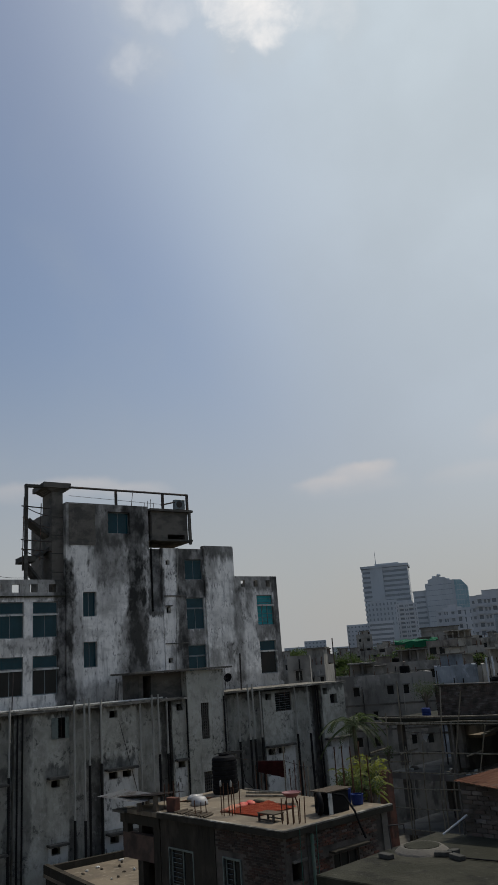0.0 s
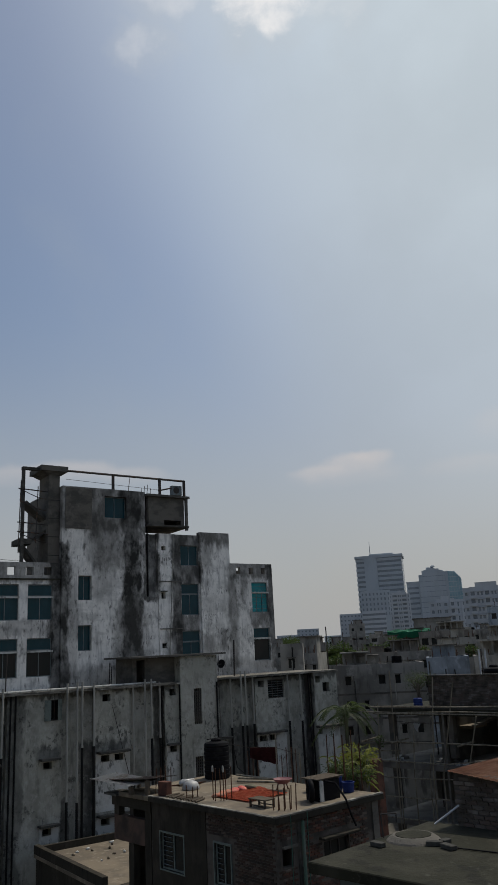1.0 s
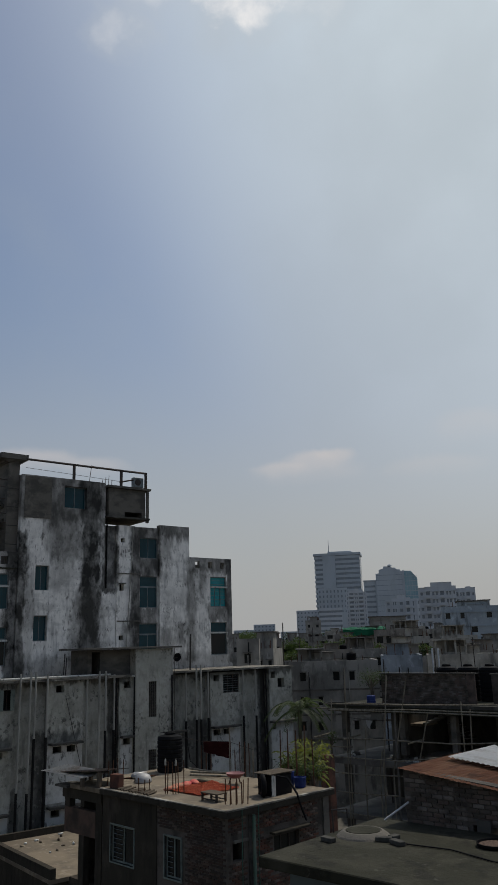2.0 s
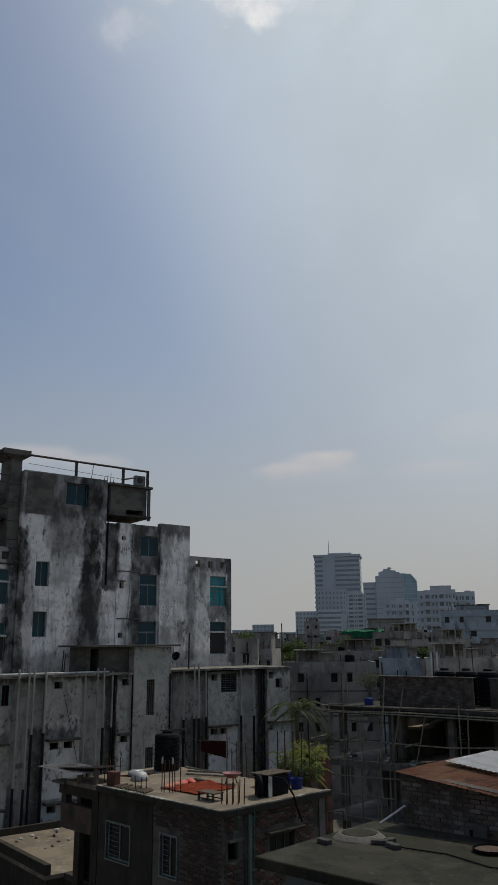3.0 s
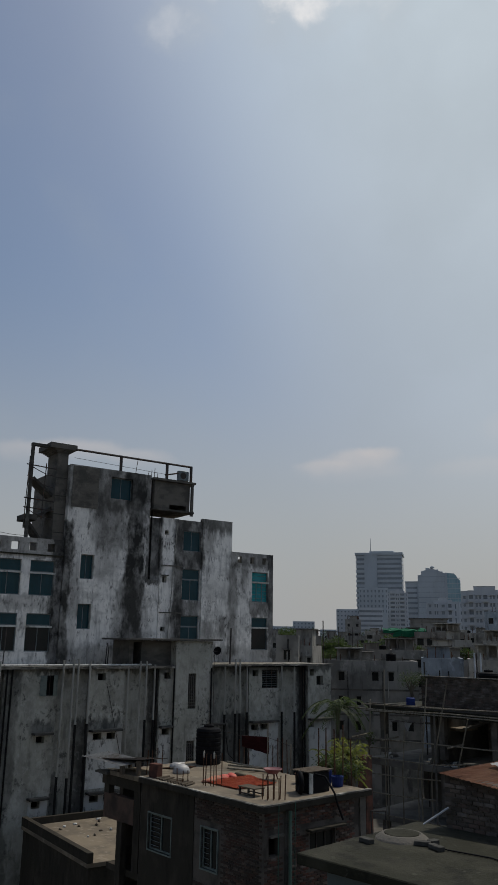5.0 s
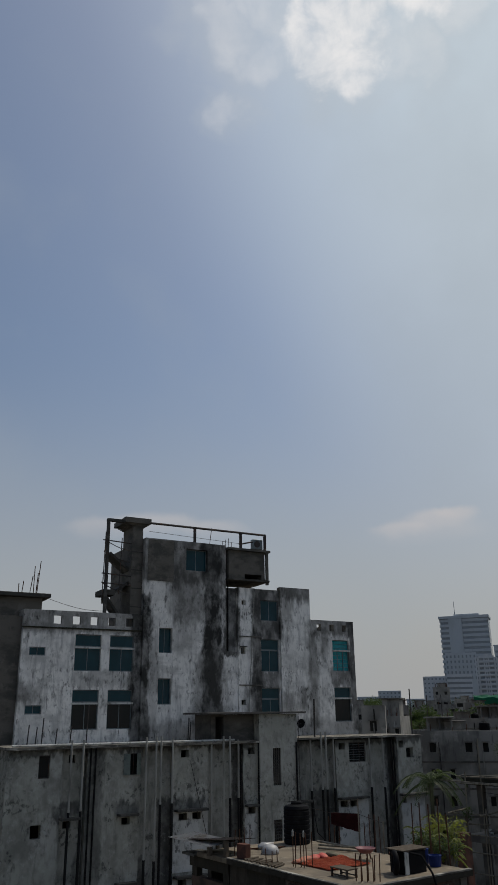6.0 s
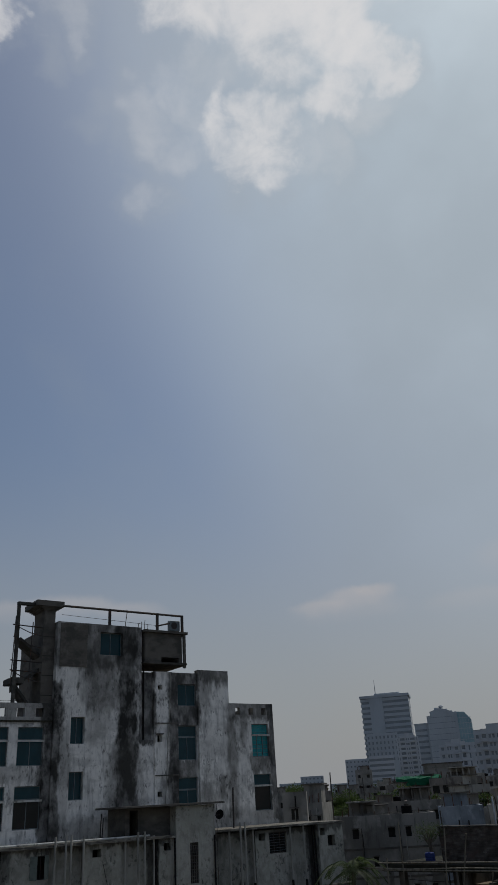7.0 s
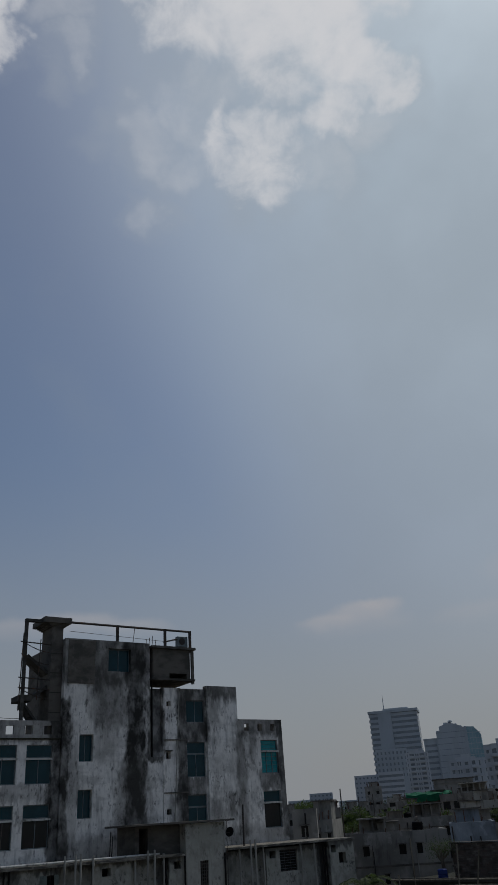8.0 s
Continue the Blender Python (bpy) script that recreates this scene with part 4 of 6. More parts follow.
TIN = surface("old_tin_sheet", (0.36, 0.36, 0.35), [((0.18, 0.15, 0.12), (2, 2, 2), 0.48, 0.64, 0.8)], rough=0.5, metal=0.4, bump=0.2)
RUST = surface("rusted_sheet", (0.15, 0.065, 0.038), [((0.22, 0.12, 0.075), (1.6, 0.5, 1), 0.46, 0.64, 0.8), ((0.07, 0.035, 0.025), (3, 1, 1), 0.5, 0.66, 0.8)], rough=0.85, bump=0.4)
GALV = surface("pale_galvanised_sheet", (0.56, 0.58, 0.6), [((0.42, 0.42, 0.42), (0.8, 2.5, 1), 0.46, 0.64, 0.7), ((0.3, 0.25, 0.2), (2, 2, 2), 0.62, 0.74, 0.7)], rough=0.55, bump=0.1)
WOOD = surface("grey_wood", (0.10, 0.082, 0.062), [((0.09, 0.07, 0.05), (2, 14, 14), 0.45, 0.62, 0.8)], bump=0.4)
BLUE = surface("blue_plastic", (0.015, 0.03, 0.13), [((0.03, 0.05, 0.15), (4, 4, 4), 0.45, 0.65, 0.6)], rough=0.5, bump=0.0)
BROWNBOX = surface("brown_rusty_tin", (0.12, 0.055, 0.04), [((0.06, 0.035, 0.03), (4, 4, 4), 0.45, 0.65, 0.7)], bump=0.2)
PINKPLASTIC = surface("faded_pink_plastic", (0.30, 0.15, 0.15), [((0.2, 0.09, 0.09), (5, 5, 5), 0.45, 0.65, 0.7)], rough=0.5, bump=0.05)


def lump(rx, ry, rz, seed, mat, parent=None, name="bundle", rough=0.25, sub=2):
    bm = B()
    bmesh.ops.create_icosphere(bm, subdivisions=sub, radius=1)
    for v in bm.verts:
        k = 1 + rough * noise.noise(v.co * 1.7 + Vector((seed, seed, 0)))
        v.co = Vector((v.co.x * rx * k, v.co.y * ry * k, max(0.0, (v.co.z + 0.4)) * rz * k))
    return part(name, bm, mat, parent, smooth=True)


# red mat with bundles along it
mat = loose("drying_mat", on_roof(0, 0), "red-brown mat spread out to dry on the roof", "mat")
bm = B()
N = 14
gv = [[bm.verts.new((0.95 + 1.65 * i / N + 0.35 * (j / N) ** 2 * (i / N), 2.25 + 1.7 * j / N, 0.035 + 0.03 * noise.noise((i * 0.5, j * 0.5, 0)))) for i in range(N + 1)] for j in range(N + 1)]
for j in range(N):
    for i in range(N):
        bm.faces.new((gv[j][i], gv[j][i + 1], gv[j + 1][i + 1], gv[j + 1][i]))
bmesh.ops.solidify(bm, geom=bm.faces[:], thickness=0.025)
part("mat_sheet", bm, CHILLI, mat)
for k, (x, y, m, s) in enumerate(((1.15, 3.85, ORANGE, 0.2), (1.55, 4.05, ORANGE, 0.24), (1.95, 4.1, PINK, 0.22), (2.3, 4.12, PINK, 0.2), (2.7, 4.15, OLIVE, 0.2))):
    ob = lump(s * 1.5, s * 0.75, 0.085, k * 3.1, m, None, "folded_cloth")
    ob.matrix_world = on_roof(x, y, 0.0, 20 * k)
    tagged(ob, ("faded orange" if m is ORANGE else "pink-red" if m is PINK else "dull olive") + " cloth bundle lying beside the red mat", "cloth", "bundles beside the mat")

# overturned bowl, brown tin, tin sheets, pile of sticks
bowl = loose("bowl", on_roof(1.44, 5.75), "overturned dull aluminium bowl on the roof", "bowl")
part("shell", lathe(B(), [(0.29, 0.0), (0.3, 0.03), (0.28, 0.12), (0.22, 0.22), (0.1, 0.27), (0.02, 0.28)], 24), ALU, bowl, smooth=True)
box_tin = loose("tin_box", on_roof(0.25, 5.55, 0, 8), "upright brown rusty tin box", "box")
bm = B()
box(bm, -0.12, 0.12, -0.2, 0.2, 0.0, 0.42, 0.012)
part("body", bm, BROWNBOX, box_tin)


def corrugated(name, w, d, mat, parent, waves=10, amp=0.02, label=""):
    bm = B()
    n = waves * 6
    a = [[bm.verts.new((w * i / n, y, amp * math.sin(6.28318 * waves * i / n))) for i in range(n + 1)] for y in (0, d)]
    for i in range(n):
        bm.faces.new((a[0][i], a[0][i + 1], a[1][i + 1], a[1][i]))
    bmesh.ops.solidify(bm, geom=bm.faces[:], thickness=0.006)
    return part(name, bm, mat, parent, label)


for x, y, z, rx, ry, rz, w, d, m, lab in ((-0.5, 6.4, 0.3, 1, -4, 2, 1.1, 2.5, TIN, "old pale tin sheet over the verandah"), (-0.1, 6.0, 0.5, -4, 3, 8, 1.3, 2.0, STEEL, "dark tin sheet lying askew"), (1.9, 6.1, 0.1, -5, 6, 30, 1.2, 1.1, RUST, "rusty tin sheet leaning near the tank")):
    sh = loose("tin_sheet", on_roof(x, y, z) @ pose(0, 0, 0, rx, ry, rz), lab, "metal sheet")
    corrugated("sheet", w, d, m, sh, 9, 0.012)
    part("prop", box(B(), 0.02, 0.14, 0.05, 0.17, -z + 0.02, -0.03), WOOD, sh)
    part("prop", box(B(), w - 0.2, w - 0.1, d - 0.3, d - 0.2, -z + 0.02, -0.03), WOOD, sh)
for k in range(9):
    st = part("firewood_stick", rod(B(), (0, 0, 0.035), (0.55, 0.05, 0.04), 0.03, 6), WOOD)
    st.matrix_world = on_roof(0.0 + 0.02 * (k % 3), 3.6 + 0.2 * k, 0.0, random.uniform(-25, 25))
    tagged(st, "short split stick drying along the roof edge", "firewood", "sticks along the roof edge")
bag = lump(0.3, 0.18, 0.16, 9.0, TIN, None, "plastic_sack", 0.4)
bag.matrix_world = on_roof(1.9, 6.6, 0.0)
tagged(bag, "crumpled pale plastic sack beside the water tank", "sack")
# starter bars in clusters
for cx, cy, n, h, g in ((0.82, 0.55, 8, 0.62, "bars at the front corner"), (0.8, 3.35, 4, 0.85, "bars beside the mat"), (0.35, 4.2, 3, 0.4, "bars at the roof edge"), (0.55, 6.2, 4, 0.75, "bars by the tin box"), (4.1, 5.6, 3, 0.9, "bars at the back edge"), (4.15, 3.9, 4, 1.0, "bars at the back edge")):
    for k in range(n):
        x, y = cx + 0.19 * (k % 4 - 1.5) * 0.75, cy - 0.09 * (k % 4) + 0.2 * (k // 4)
        hh = h * random.uniform(0.85, 1.15)
        bar = part("starter_bar", rod(B(), (0, 0, -0.03), (random.uniform(-0.03, 0.03), random.uniform(-0.03, 0.03), hh), 0.016, 6), REBAR)
        bar.matrix_world = on_roof(x, y)
        tagged(bar, "rusty steel starter bar standing out of the roof", "steel bar", g)
for x, y, h in ((4.15, 4.4, 1.55), (4.2, 3.3, 0.95)):
    pl = part("pole", rod(B(), (0, 0, -0.02), (0.03, 0.02, h), 0.022, 6), BAMBOO)
    pl.matrix_world = on_roof(x, y)
    tagged(pl, "thin dark pole that holds the washing line", "pole")
for x, y in ((0.62, 3.5), (0.75, 3.15)):
    bar = loose("starter_bar", on_roof(x, y), "rusty starter bar capped with a clear plastic bottle", "steel bar", "bars beside the mat")
    part("bar", rod(B(), (0, 0, -0.03), (0, 0, 0.9), 0.016, 6), REBAR, bar)
    part("bottle", lathe(B(), [(0.02, 0.8), (0.03, 0.82), (0.03, 0.94), (0.014, 0.98), (0.012, 1.0)], 10), PVC, bar, "upturned clear plastic bottle")

# low bench, basin on a stool, crate with pallet, tyre, drum
bench = loose("low_bench", on_roof(0.55, 1.05), "low dark wooden bench on the roof", "bench")
bm = B()
box(bm, 0.0, 0.42, 0.0, 0.72, 0.2, 0.235, 0.008)
part("seat", bm, WOOD, bench)
for x in (0.03, 0.37):
    for y in (0.04, 0.66):
        part("leg", box(B(), x - 0.025, x + 0.025, y - 0.025, y + 0.025, 0.0, 0.198), STEEL, bench)
    part("stretcher", box(B(), x - 0.015, x + 0.015, 0.07, 0.63, 0.04, 0.07), STEEL, bench)
basin = loose("basin", on_roof(3.0, 2.9), "faded pink plastic basin on a small stand", "basin")
part("bowl", lathe(B(), [(0.17, 0.2), (0.28, 0.3), (0.31, 0.34), (0.3, 0.35), (0.27, 0.32), (0.15, 0.23)], 22), PINKPLASTIC, basin)
for k in range(3):
    a = 2.1 * k
    part("stand_leg", rod(B(), (0.22 * math.cos(a), 0.22 * math.sin(a), 0.0), (0.15 * math.cos(a), 0.15 * math.sin(a), 0.205), 0.02, 6), REBAR, basin)
crate = loose("crate", on_roof(2.2, 0.45), "black crate under a slatted pallet at the roof edge", "crate")
bm = B()
box(bm, 0.0, 0.85, 0.0, 0.6, 0.0, 0.56, 0.012)
part("body", bm, PLASTIC, crate)
part("batten", box(B(), -0.03, 0.12, -0.035, -0.004, 0.0, 0.58), PALE, crate)
for k in range(6):
    part("slat", box(B(), -0.12, 0.98, -0.05 + 0.12 * k, 0.05 + 0.12 * k, 0.6, 0.625), WOOD, crate)
for x in (0.05, 0.75):
    part("bearer", box(B(), x, x + 0.07, -0.05, 0.66, 0.562, 0.598), WOOD, crate)
bm = B()
R, r = 0.24, 0.08
ring = [[bm.verts.new(((R + r * math.cos(b * 0.7854)) * math.cos(a * 0.2618), r * math.sin(b * 0.7854), (R + r * math.cos(b * 0.7854)) * math.sin(a * 0.2618) + R + r)) for b in range(8)] for a in range(24)]
for a in range(24):
    for b in range(8):
        bm.faces.new((ring[a][b], ring[(a + 1) % 24][b], ring[(a + 1) % 24][(b + 1) % 8], ring[a][(b + 1) % 8]))
tyre = part("tyre", bm, PLASTIC, smooth=True)
tyre.matrix_world = on_roof(1.98, 0.62, 0.0, 55)
tagged(tyre, "worn black tyre standing against the crate", "tyre")
hose = part("hose", cord(B(), [(2.35, 0.36, 0.55), (2.5, 0.1, 0.5), (2.55, -0.22, 0.1), (2.6, -0.34, -0.3), (2.75, -0.36, -0.62)], 0.03, 8), PLASTIC)
hose.matrix_world = on_roof(0, 0)
tagged(hose, "thick black hose hanging over the roof edge", "hose")
for x, y, m, h, lab in ((3.75, 1.25, BLUE, 0.45, "blue plastic drum at the roof edge"), (3.85, 0.85, BLUE, 0.3, "small blue bucket at the roof edge"), (3.3, 1.9, BROWNBOX, 0.3, "brown flower pot on the roof")):
    dr = loose("drum" if m is BLUE else "flower_pot", on_roof(x, y), lab, "drum" if m is BLUE else "pot")
    part("body", lathe(B(), [(0.15, 0.0), (0.17, 0.02), (0.19, h * 0.9), (0.2, h * 0.92), (0.2, h), (0.16, h), (0.15, h * 0.8)], 18), m, dr)
rack = loose("drying_rack", on_roof(3.3, 4.0), "bamboo poles lying along the back of the roof", "bamboo")
for k, (a, b) in enumerate((((0, 1.5, 0.12), (0.75, 0.0, 0.1)), ((-0.2, 1.3, 0.06), (0.5, -0.2, 0.05)), ((0.1, 1.7, 0.2), (0.9, 0.2, 0.03)))):
    part("pole", rod(B(), a, b, 0.035, 8), BAMBOO, rack)

# washing line with a maroon cloth
line = loose("washing_line", on_roof(0, 0), "thin washing line sagging across the roof", "washing line")
part("line", cord(B(), [(3.5, 6.9, 1.25), (3.85, 5.6, 1.06), (4.2, 4.5, 1.08), (4.2, 3.3, 0.9)], 0.008, 4), STEEL, line)
bm = B()
N = 16
for side in (0.0, 0.03):
    gv = [[bm.verts.new((3.9 + 0.42 * i / N + side + 0.03 * math.sin(i * 1.3) * j / 8, 5.5 - 0.95 * i / N + 0.03 * math.sin(i * 0.9) * j / 8, 1.07 - (0.38 + (0.2 if side else 0.12) * i / N) * j / 8)) for i in range(N + 1)] for j in range(9)]
    for j in range(8):
        for i in range(N):
            bm.faces.new((gv[j][i], gv[j][i + 1], gv[j + 1][i + 1], gv[j + 1][i]))
bmesh.ops.solidify(bm, geom=bm.faces[:], thickness=0.008)
cl = part("hanging_cloth", bm, MAROON, smooth=True)
cl.matrix_world = on_roof(0, 0)
tagged(cl, "dark maroon cloth hung over the washing line", "cloth")

# ---- low roof at the foot of the grey block ----
low = thing("low_annexe", GX - 9.6 * C35 + 1.4 * S35, GY - 9.6 * S35 - 1.4 * C35, YAW, "low annexe with a sandy flat roof and a dark parapet", "building", datum=E)
part("wall", wall(B(), 0, 11, -E, -8.66, -7.5, -7.25), DARKCEMENT, low)
part("wall", box(B(), 0, 0.25, -7.24, 0, -E, -8.66), DARKCEMENT, low)
part("wall", box(B(), 10.75, 11, -7.24, 0, -E, -8.66), DARKCEMENT, low)
part("roof", box(B(), -0.1, 11.1, -7.6, 0.05, -8.655, -8.5), ROOFTOP, low, "sandy roof slab")
part("parapet", box(B(), -0.1, 0.14, -7.6, 0.05, -8.496, -8.12), DARKCEMENT, low)
part("parapet", box(B(), 0.145, 6.0, -0.15, 0.05, -8.496, -8.2), DARKCEMENT, low)
for k in range(16):
    ob = lump(random.uniform(0.05, 0.16), random.uniform(0.05, 0.13), random.uniform(0.05, 0.1), k * 1.7, (PALE, ROOFTOP, WOOD)[k % 3], None, "rubble_piece", 0.5, 1)
    ob.matrix_world = low.matrix_world @ pose(random.uniform(0.5, 5), random.uniform(-4.5, -0.4), E - 8.498)
    tagged(ob, "small piece of rubble lying on the sandy roof", "rubble", "rubble on the low roof")

# ---- the dark roof close by ----
NX, NY, NZ = 0.54, 13.16, -3.1
near_house = thing("flat_roof_house", NX, NY, -45, "house with a weathered dark concrete roof and pale blue walls", "house", datum=E)
BLUEWALL = surface("pale_blue_limewash", (0.10, 0.125, 0.135), [((0.06, 0.075, 0.08), (0.8, 0.8, 0.5), 0.45, 0.65, 0.8), ((0.06, 0.065, 0.065), (4, 4, 0.6), 0.55, 0.7, 0.7)], bump=0.3)
bm = B()
box(bm, -0.02, 9.0, 0.0, 3.3, NZ - 0.16, NZ, 0.015)
part("roof", bm, DARKROOF, near_house)
part("wall", wall(B(), 0.35, 8.6, -E, NZ - 0.165, 0.3, 0.5, [(2.6, 3.6, -5.2, -4.0)]), BLUEWALL, near_house)
part("wall", box(B(), 0.35, 0.55, 0.505, 3.2, -E, NZ - 0.165), BLUEWALL, near_house)
part("wall", box(B(), 0.56, 8.6, 3.0, 3.2, -E, NZ - 0.165), BLUEWALL, near_house)


def near_roof(x, y, z=0.0, turn=0.0):
    return pose(NX, NY, E + NZ + 0.003, 0, 0, -45) @ pose(x, y, z, 0, 0, turn)


man = loose("manhole", near_roof(0.55, 2.0), "raised round cement manhole with its lid", "manhole")
part("collar", lathe(B(), [(0.45, -0.003), (0.43, 0.02), (0.38, 0.055), (0.34, 0.08), (0.31, 0.084), (0.30, 0.07)], 28), RAW, man, "worn cement collar")
part("lid", lathe(B(), [(0.285, 0.068), (0.29, 0.086), (0.26, 0.092), (0.05, 0.095)], 28), DARKROOF, man)
for x, y, a, s in ((0.33, 1.32, -10, 1.0), (1.05, 1.85, 25, 1.05), (1.12, 2.05, 80, 0.7), (1.35, 1.78, -20, 1.1)):
    bm = B()
    box(bm, -0.125 * s, 0.125 * s, -0.06, 0.06, 0.0, 0.07, 0.008)
    bk = part("loose_brick", bm, BLACKENED)
    bk.matrix_world = near_roof(x, y, 0, a)
    tagged(bk, "loose mould-dark brick lying on the roof", "brick", "loose bricks on the roof")
pp = part("pipe_stub", rod(B(), (0.35, 2.95, 0.05), (0.70, 3.24, 0.34), 0.018, 10), GALV)
pp.matrix_world = near_roof(0, 0)
tagged(pp, "pale plastic pipe leaning on the shed wall", "pipe")
ang = part("steel_hook", cord(B(), [(0.05, 1.85, 0.0), (0.03, 1.85, 0.36), (0.2, 2.05, 0.36), (0.2, 2.05, 0.22)], 0.012, 6), STEEL)
ang.matrix_world = near_roof(0, 0)
tagged(ang, "bent steel bar standing at the roof edge", "steel bar")
dish = loose("tray", near_roof(2.62, 2.55), "round dark tray of drying food on the roof", "tray")
part("rim", lathe(B(), [(0.25, 0.0), (0.27, 0.015), (0.28, 0.06), (0.265, 0.06), (0.25, 0.02)], 26), PLASTIC, dish)
part("filling", lathe(B(), [(0.24, 0.02), (0.24, 0.035), (0.1, 0.045)], 20), surface("brown_drying_food", (0.10, 0.07, 0.055), [((0.17, 0.12, 0.095), (20, 20, 20), 0.45, 0.6, 0.8)], bump=0.8, grain=60), dish)
wire = part("cable", cord(B(), [(0.95, 1.9, 0.02), (1.5, 1.85, 0.015), (2.2, 1.95, 0.012), (3.0, 1.7, 0.012), (4.5, 1.9, 0.012)], 0.012, 5), PLASTIC)
wire.matrix_world = near_roof(0, 0)
tagged(wire, "black cable lying across the roof", "cable")

# ---- shed with the rusty roof, behind the dark roof ----
shed = thing("brick_shed", NX, NY, -45, "low brick shed under rusty and pale metal sheets", "shed", datum=E)
SX = 0.57
part("wall", wall(B(), SX, 7.0, -E, -2.62, 3.36, 3.58, [(1.85, 3.2, -3.6, -3.02)]), MORTAR, shed)
bm = B()
v = [bm.verts.new(p) for p in ((SX, 3.36, -2.618), (5.0, 3.36, -2.618), (SX, 3.36, -2.22), (SX, 3.58, -2.618), (5.0, 3.58, -2.618), (SX, 3.58, -2.22))]
for q in ((0, 1, 2), (3, 5, 4), (0, 3, 4, 1), (1, 4, 5, 2), (2, 5, 3, 0)):
    bm.faces.new([v[i] for i in q])
part("gable", bm, MORTAR, shed)
part("wall", box(B(), SX, SX + 0.2, 3.59, 9.0, -E, -2.24), MORTAR, shed)
part("wall", box(B(), SX + 0.21, 7.0, 8.8, 9.0, -E, -2.7), MORTAR, shed)
part("wall", box(B(), 6.8, 7.0, 3.59, 8.79, -E, -2.95), MORTAR, shed)
part("cement_block", box(B(), 1.95, 2.2, 3.30, 3.5, -3.1, -2.92), RAW, shed)
tilt = 6.2
for x, y, w, d, m, waves, z in ((SX - 0.04, 3.2, 1.7, 2.4, RUST, 0, -2.2), (SX + 1.6, 3.18, 1.8, 1.5, RUST, 0, -2.375), (SX + 3.35, 3.22, 1.8, 1.5, RUST, 0, -2.565),
                                (SX + 0.2, 4.6, 1.95, 2.0, GALV, 19, -2.15), (SX + 2.1, 4.46, 2.2, 2.4, GALV, 22, -2.33), (SX + 0.3, 6.5, 1.85, 2.5, TIN, 18, -2.17), (SX + 2.1, 6.75, 2.2, 2.3, GALV, 22, -2.31)):
    sh = corrugated("roof_sheet", w, d, m, shed, waves or 17, 0.008 if waves else 0.005)
    sh.matrix_local = pose(x, y, E + z, 0, tilt, 0)


# ---- concrete frame under construction, with bamboo scaffold ----
FX, FY = 9.4, 43.2
GREYCEMENT = surface("bare_grey_cement", (0.19, 0.18, 0.163), [((0.115, 0.108, 0.096), (0.8, 0.8, 0.8), 0.42, 0.62, 0.8), ((0.15, 0.14, 0.125), (2.5, 2.5, 2.5), 0.54, 0.68, 0.6)], bump=0.4)
frame_house = thing("concrete_frame_building", FX, FY, -45, "unfinished concrete frame building with open floors", "building", datum=E)
# inner walls: the open floors' shade is put into this darker cement
UNLIT = surface("damp_dark_cement", (0.10, 0.095, 0.08), [((0.05, 0.046, 0.04), (0.9, 0.9, 0.7), 0.42, 0.62, 0.8), ((0.13, 0.122, 0.105), (2.5, 2.5, 1.8), 0.54, 0.68, 0.6)], bump=0.5)
for z in (-6.1, -8.85, -11.6):
    bm = B()
    box(bm, -4.4, 15.0, 0.0, 12.0, z - 0.32, z, 0.02)
    part("floor_slab", bm, GREYCEMENT, frame_house)
# the top slab is open over the stair
for x0, x1, y0, y1 in ((-4.4, 15.0, 0.0, 2.4), (-4.4, -1.2, 2.403, 4.3), (0.9, 15.0, 2.403, 4.3), (-4.4, 15.0, 4.303, 12.0)):
    part("roof_slab", box(B(), x0, x1, y0, y1, -3.68, -3.36), DARKROOF, frame_house)
for x in (-3.75, 0.0, 3.0, 6.3, 9.6, 12.9):
    for y in (0.4, 5.5, 11.2):
        for z in (-3.36, -6.1, -8.85, -11.6):
            part("column", box(B(), x, x + 0.32, y, y + 0.32, max(z - 2.43, -E) if z > -11 else -E, z - 0.322), RAW if y < 1 else GREYCEMENT, frame_house)
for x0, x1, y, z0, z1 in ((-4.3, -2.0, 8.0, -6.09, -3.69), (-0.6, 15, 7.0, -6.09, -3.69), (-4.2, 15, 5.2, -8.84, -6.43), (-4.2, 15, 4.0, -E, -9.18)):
    part("wall", box(B(), x0, x1, y, y + 0.2, z0, z1), UNLIT, frame_house)
part("wall", box(B(), 4.6, 15, 4.4, 4.6, -6.09, -3.69), UNLIT, frame_house)
part("wall", box(B(), -0.72, -0.3, 0.75, 6.9, -6.09, -3.69), UNLIT, frame_house, "dim partition wall with its shade in the colour")
part("stair_landing", box(B(), -1.1, 0.45, 2.0, 3.6, -4.5, -4.36), ROOFTOP, frame_house, "sandy stair landing")
for k in range(5):
    part("step", box(B(), 0.47 + 0.24 * k, 0.76 + 0.24 * k, 2.0, 2.95, -4.36 + 0.1 * k, -4.29 + 0.1 * k), GREYCEMENT, frame_house)
for k in range(7):
    part("step", box(B(), 1.30 + 0.15 * k, 1.58 + 0.15 * k, 3.1, 4.1, -4.42 - 0.12 * k, -4.37 - 0.12 * k), GREYCEMENT, frame_house)
for k in range(26):
    ob = lump(random.uniform(0.08, 0.3), random.uniform(0.08, 0.24), random.uniform(0.06, 0.16), k * 2.3, (DARKCEMENT, RAW, WOOD, PALE)[k % 4], None, "rubble_piece", 0.5, 1)
    ob.matrix_world = pose(FX, FY, E - 6.098, 0, 0, -45) @ pose(random.uniform(-3.9, 3.5), random.uniform(0.3, 1.7), 0)
    tagged(ob, "broken lump of rubble on the unfinished floor", "rubble", "rubble on the open floor")
part("roof_upstand", box(B(), -4.4, 15, 0.02, 0.2, -3.356, -3.2), BLACKENED, frame_house)

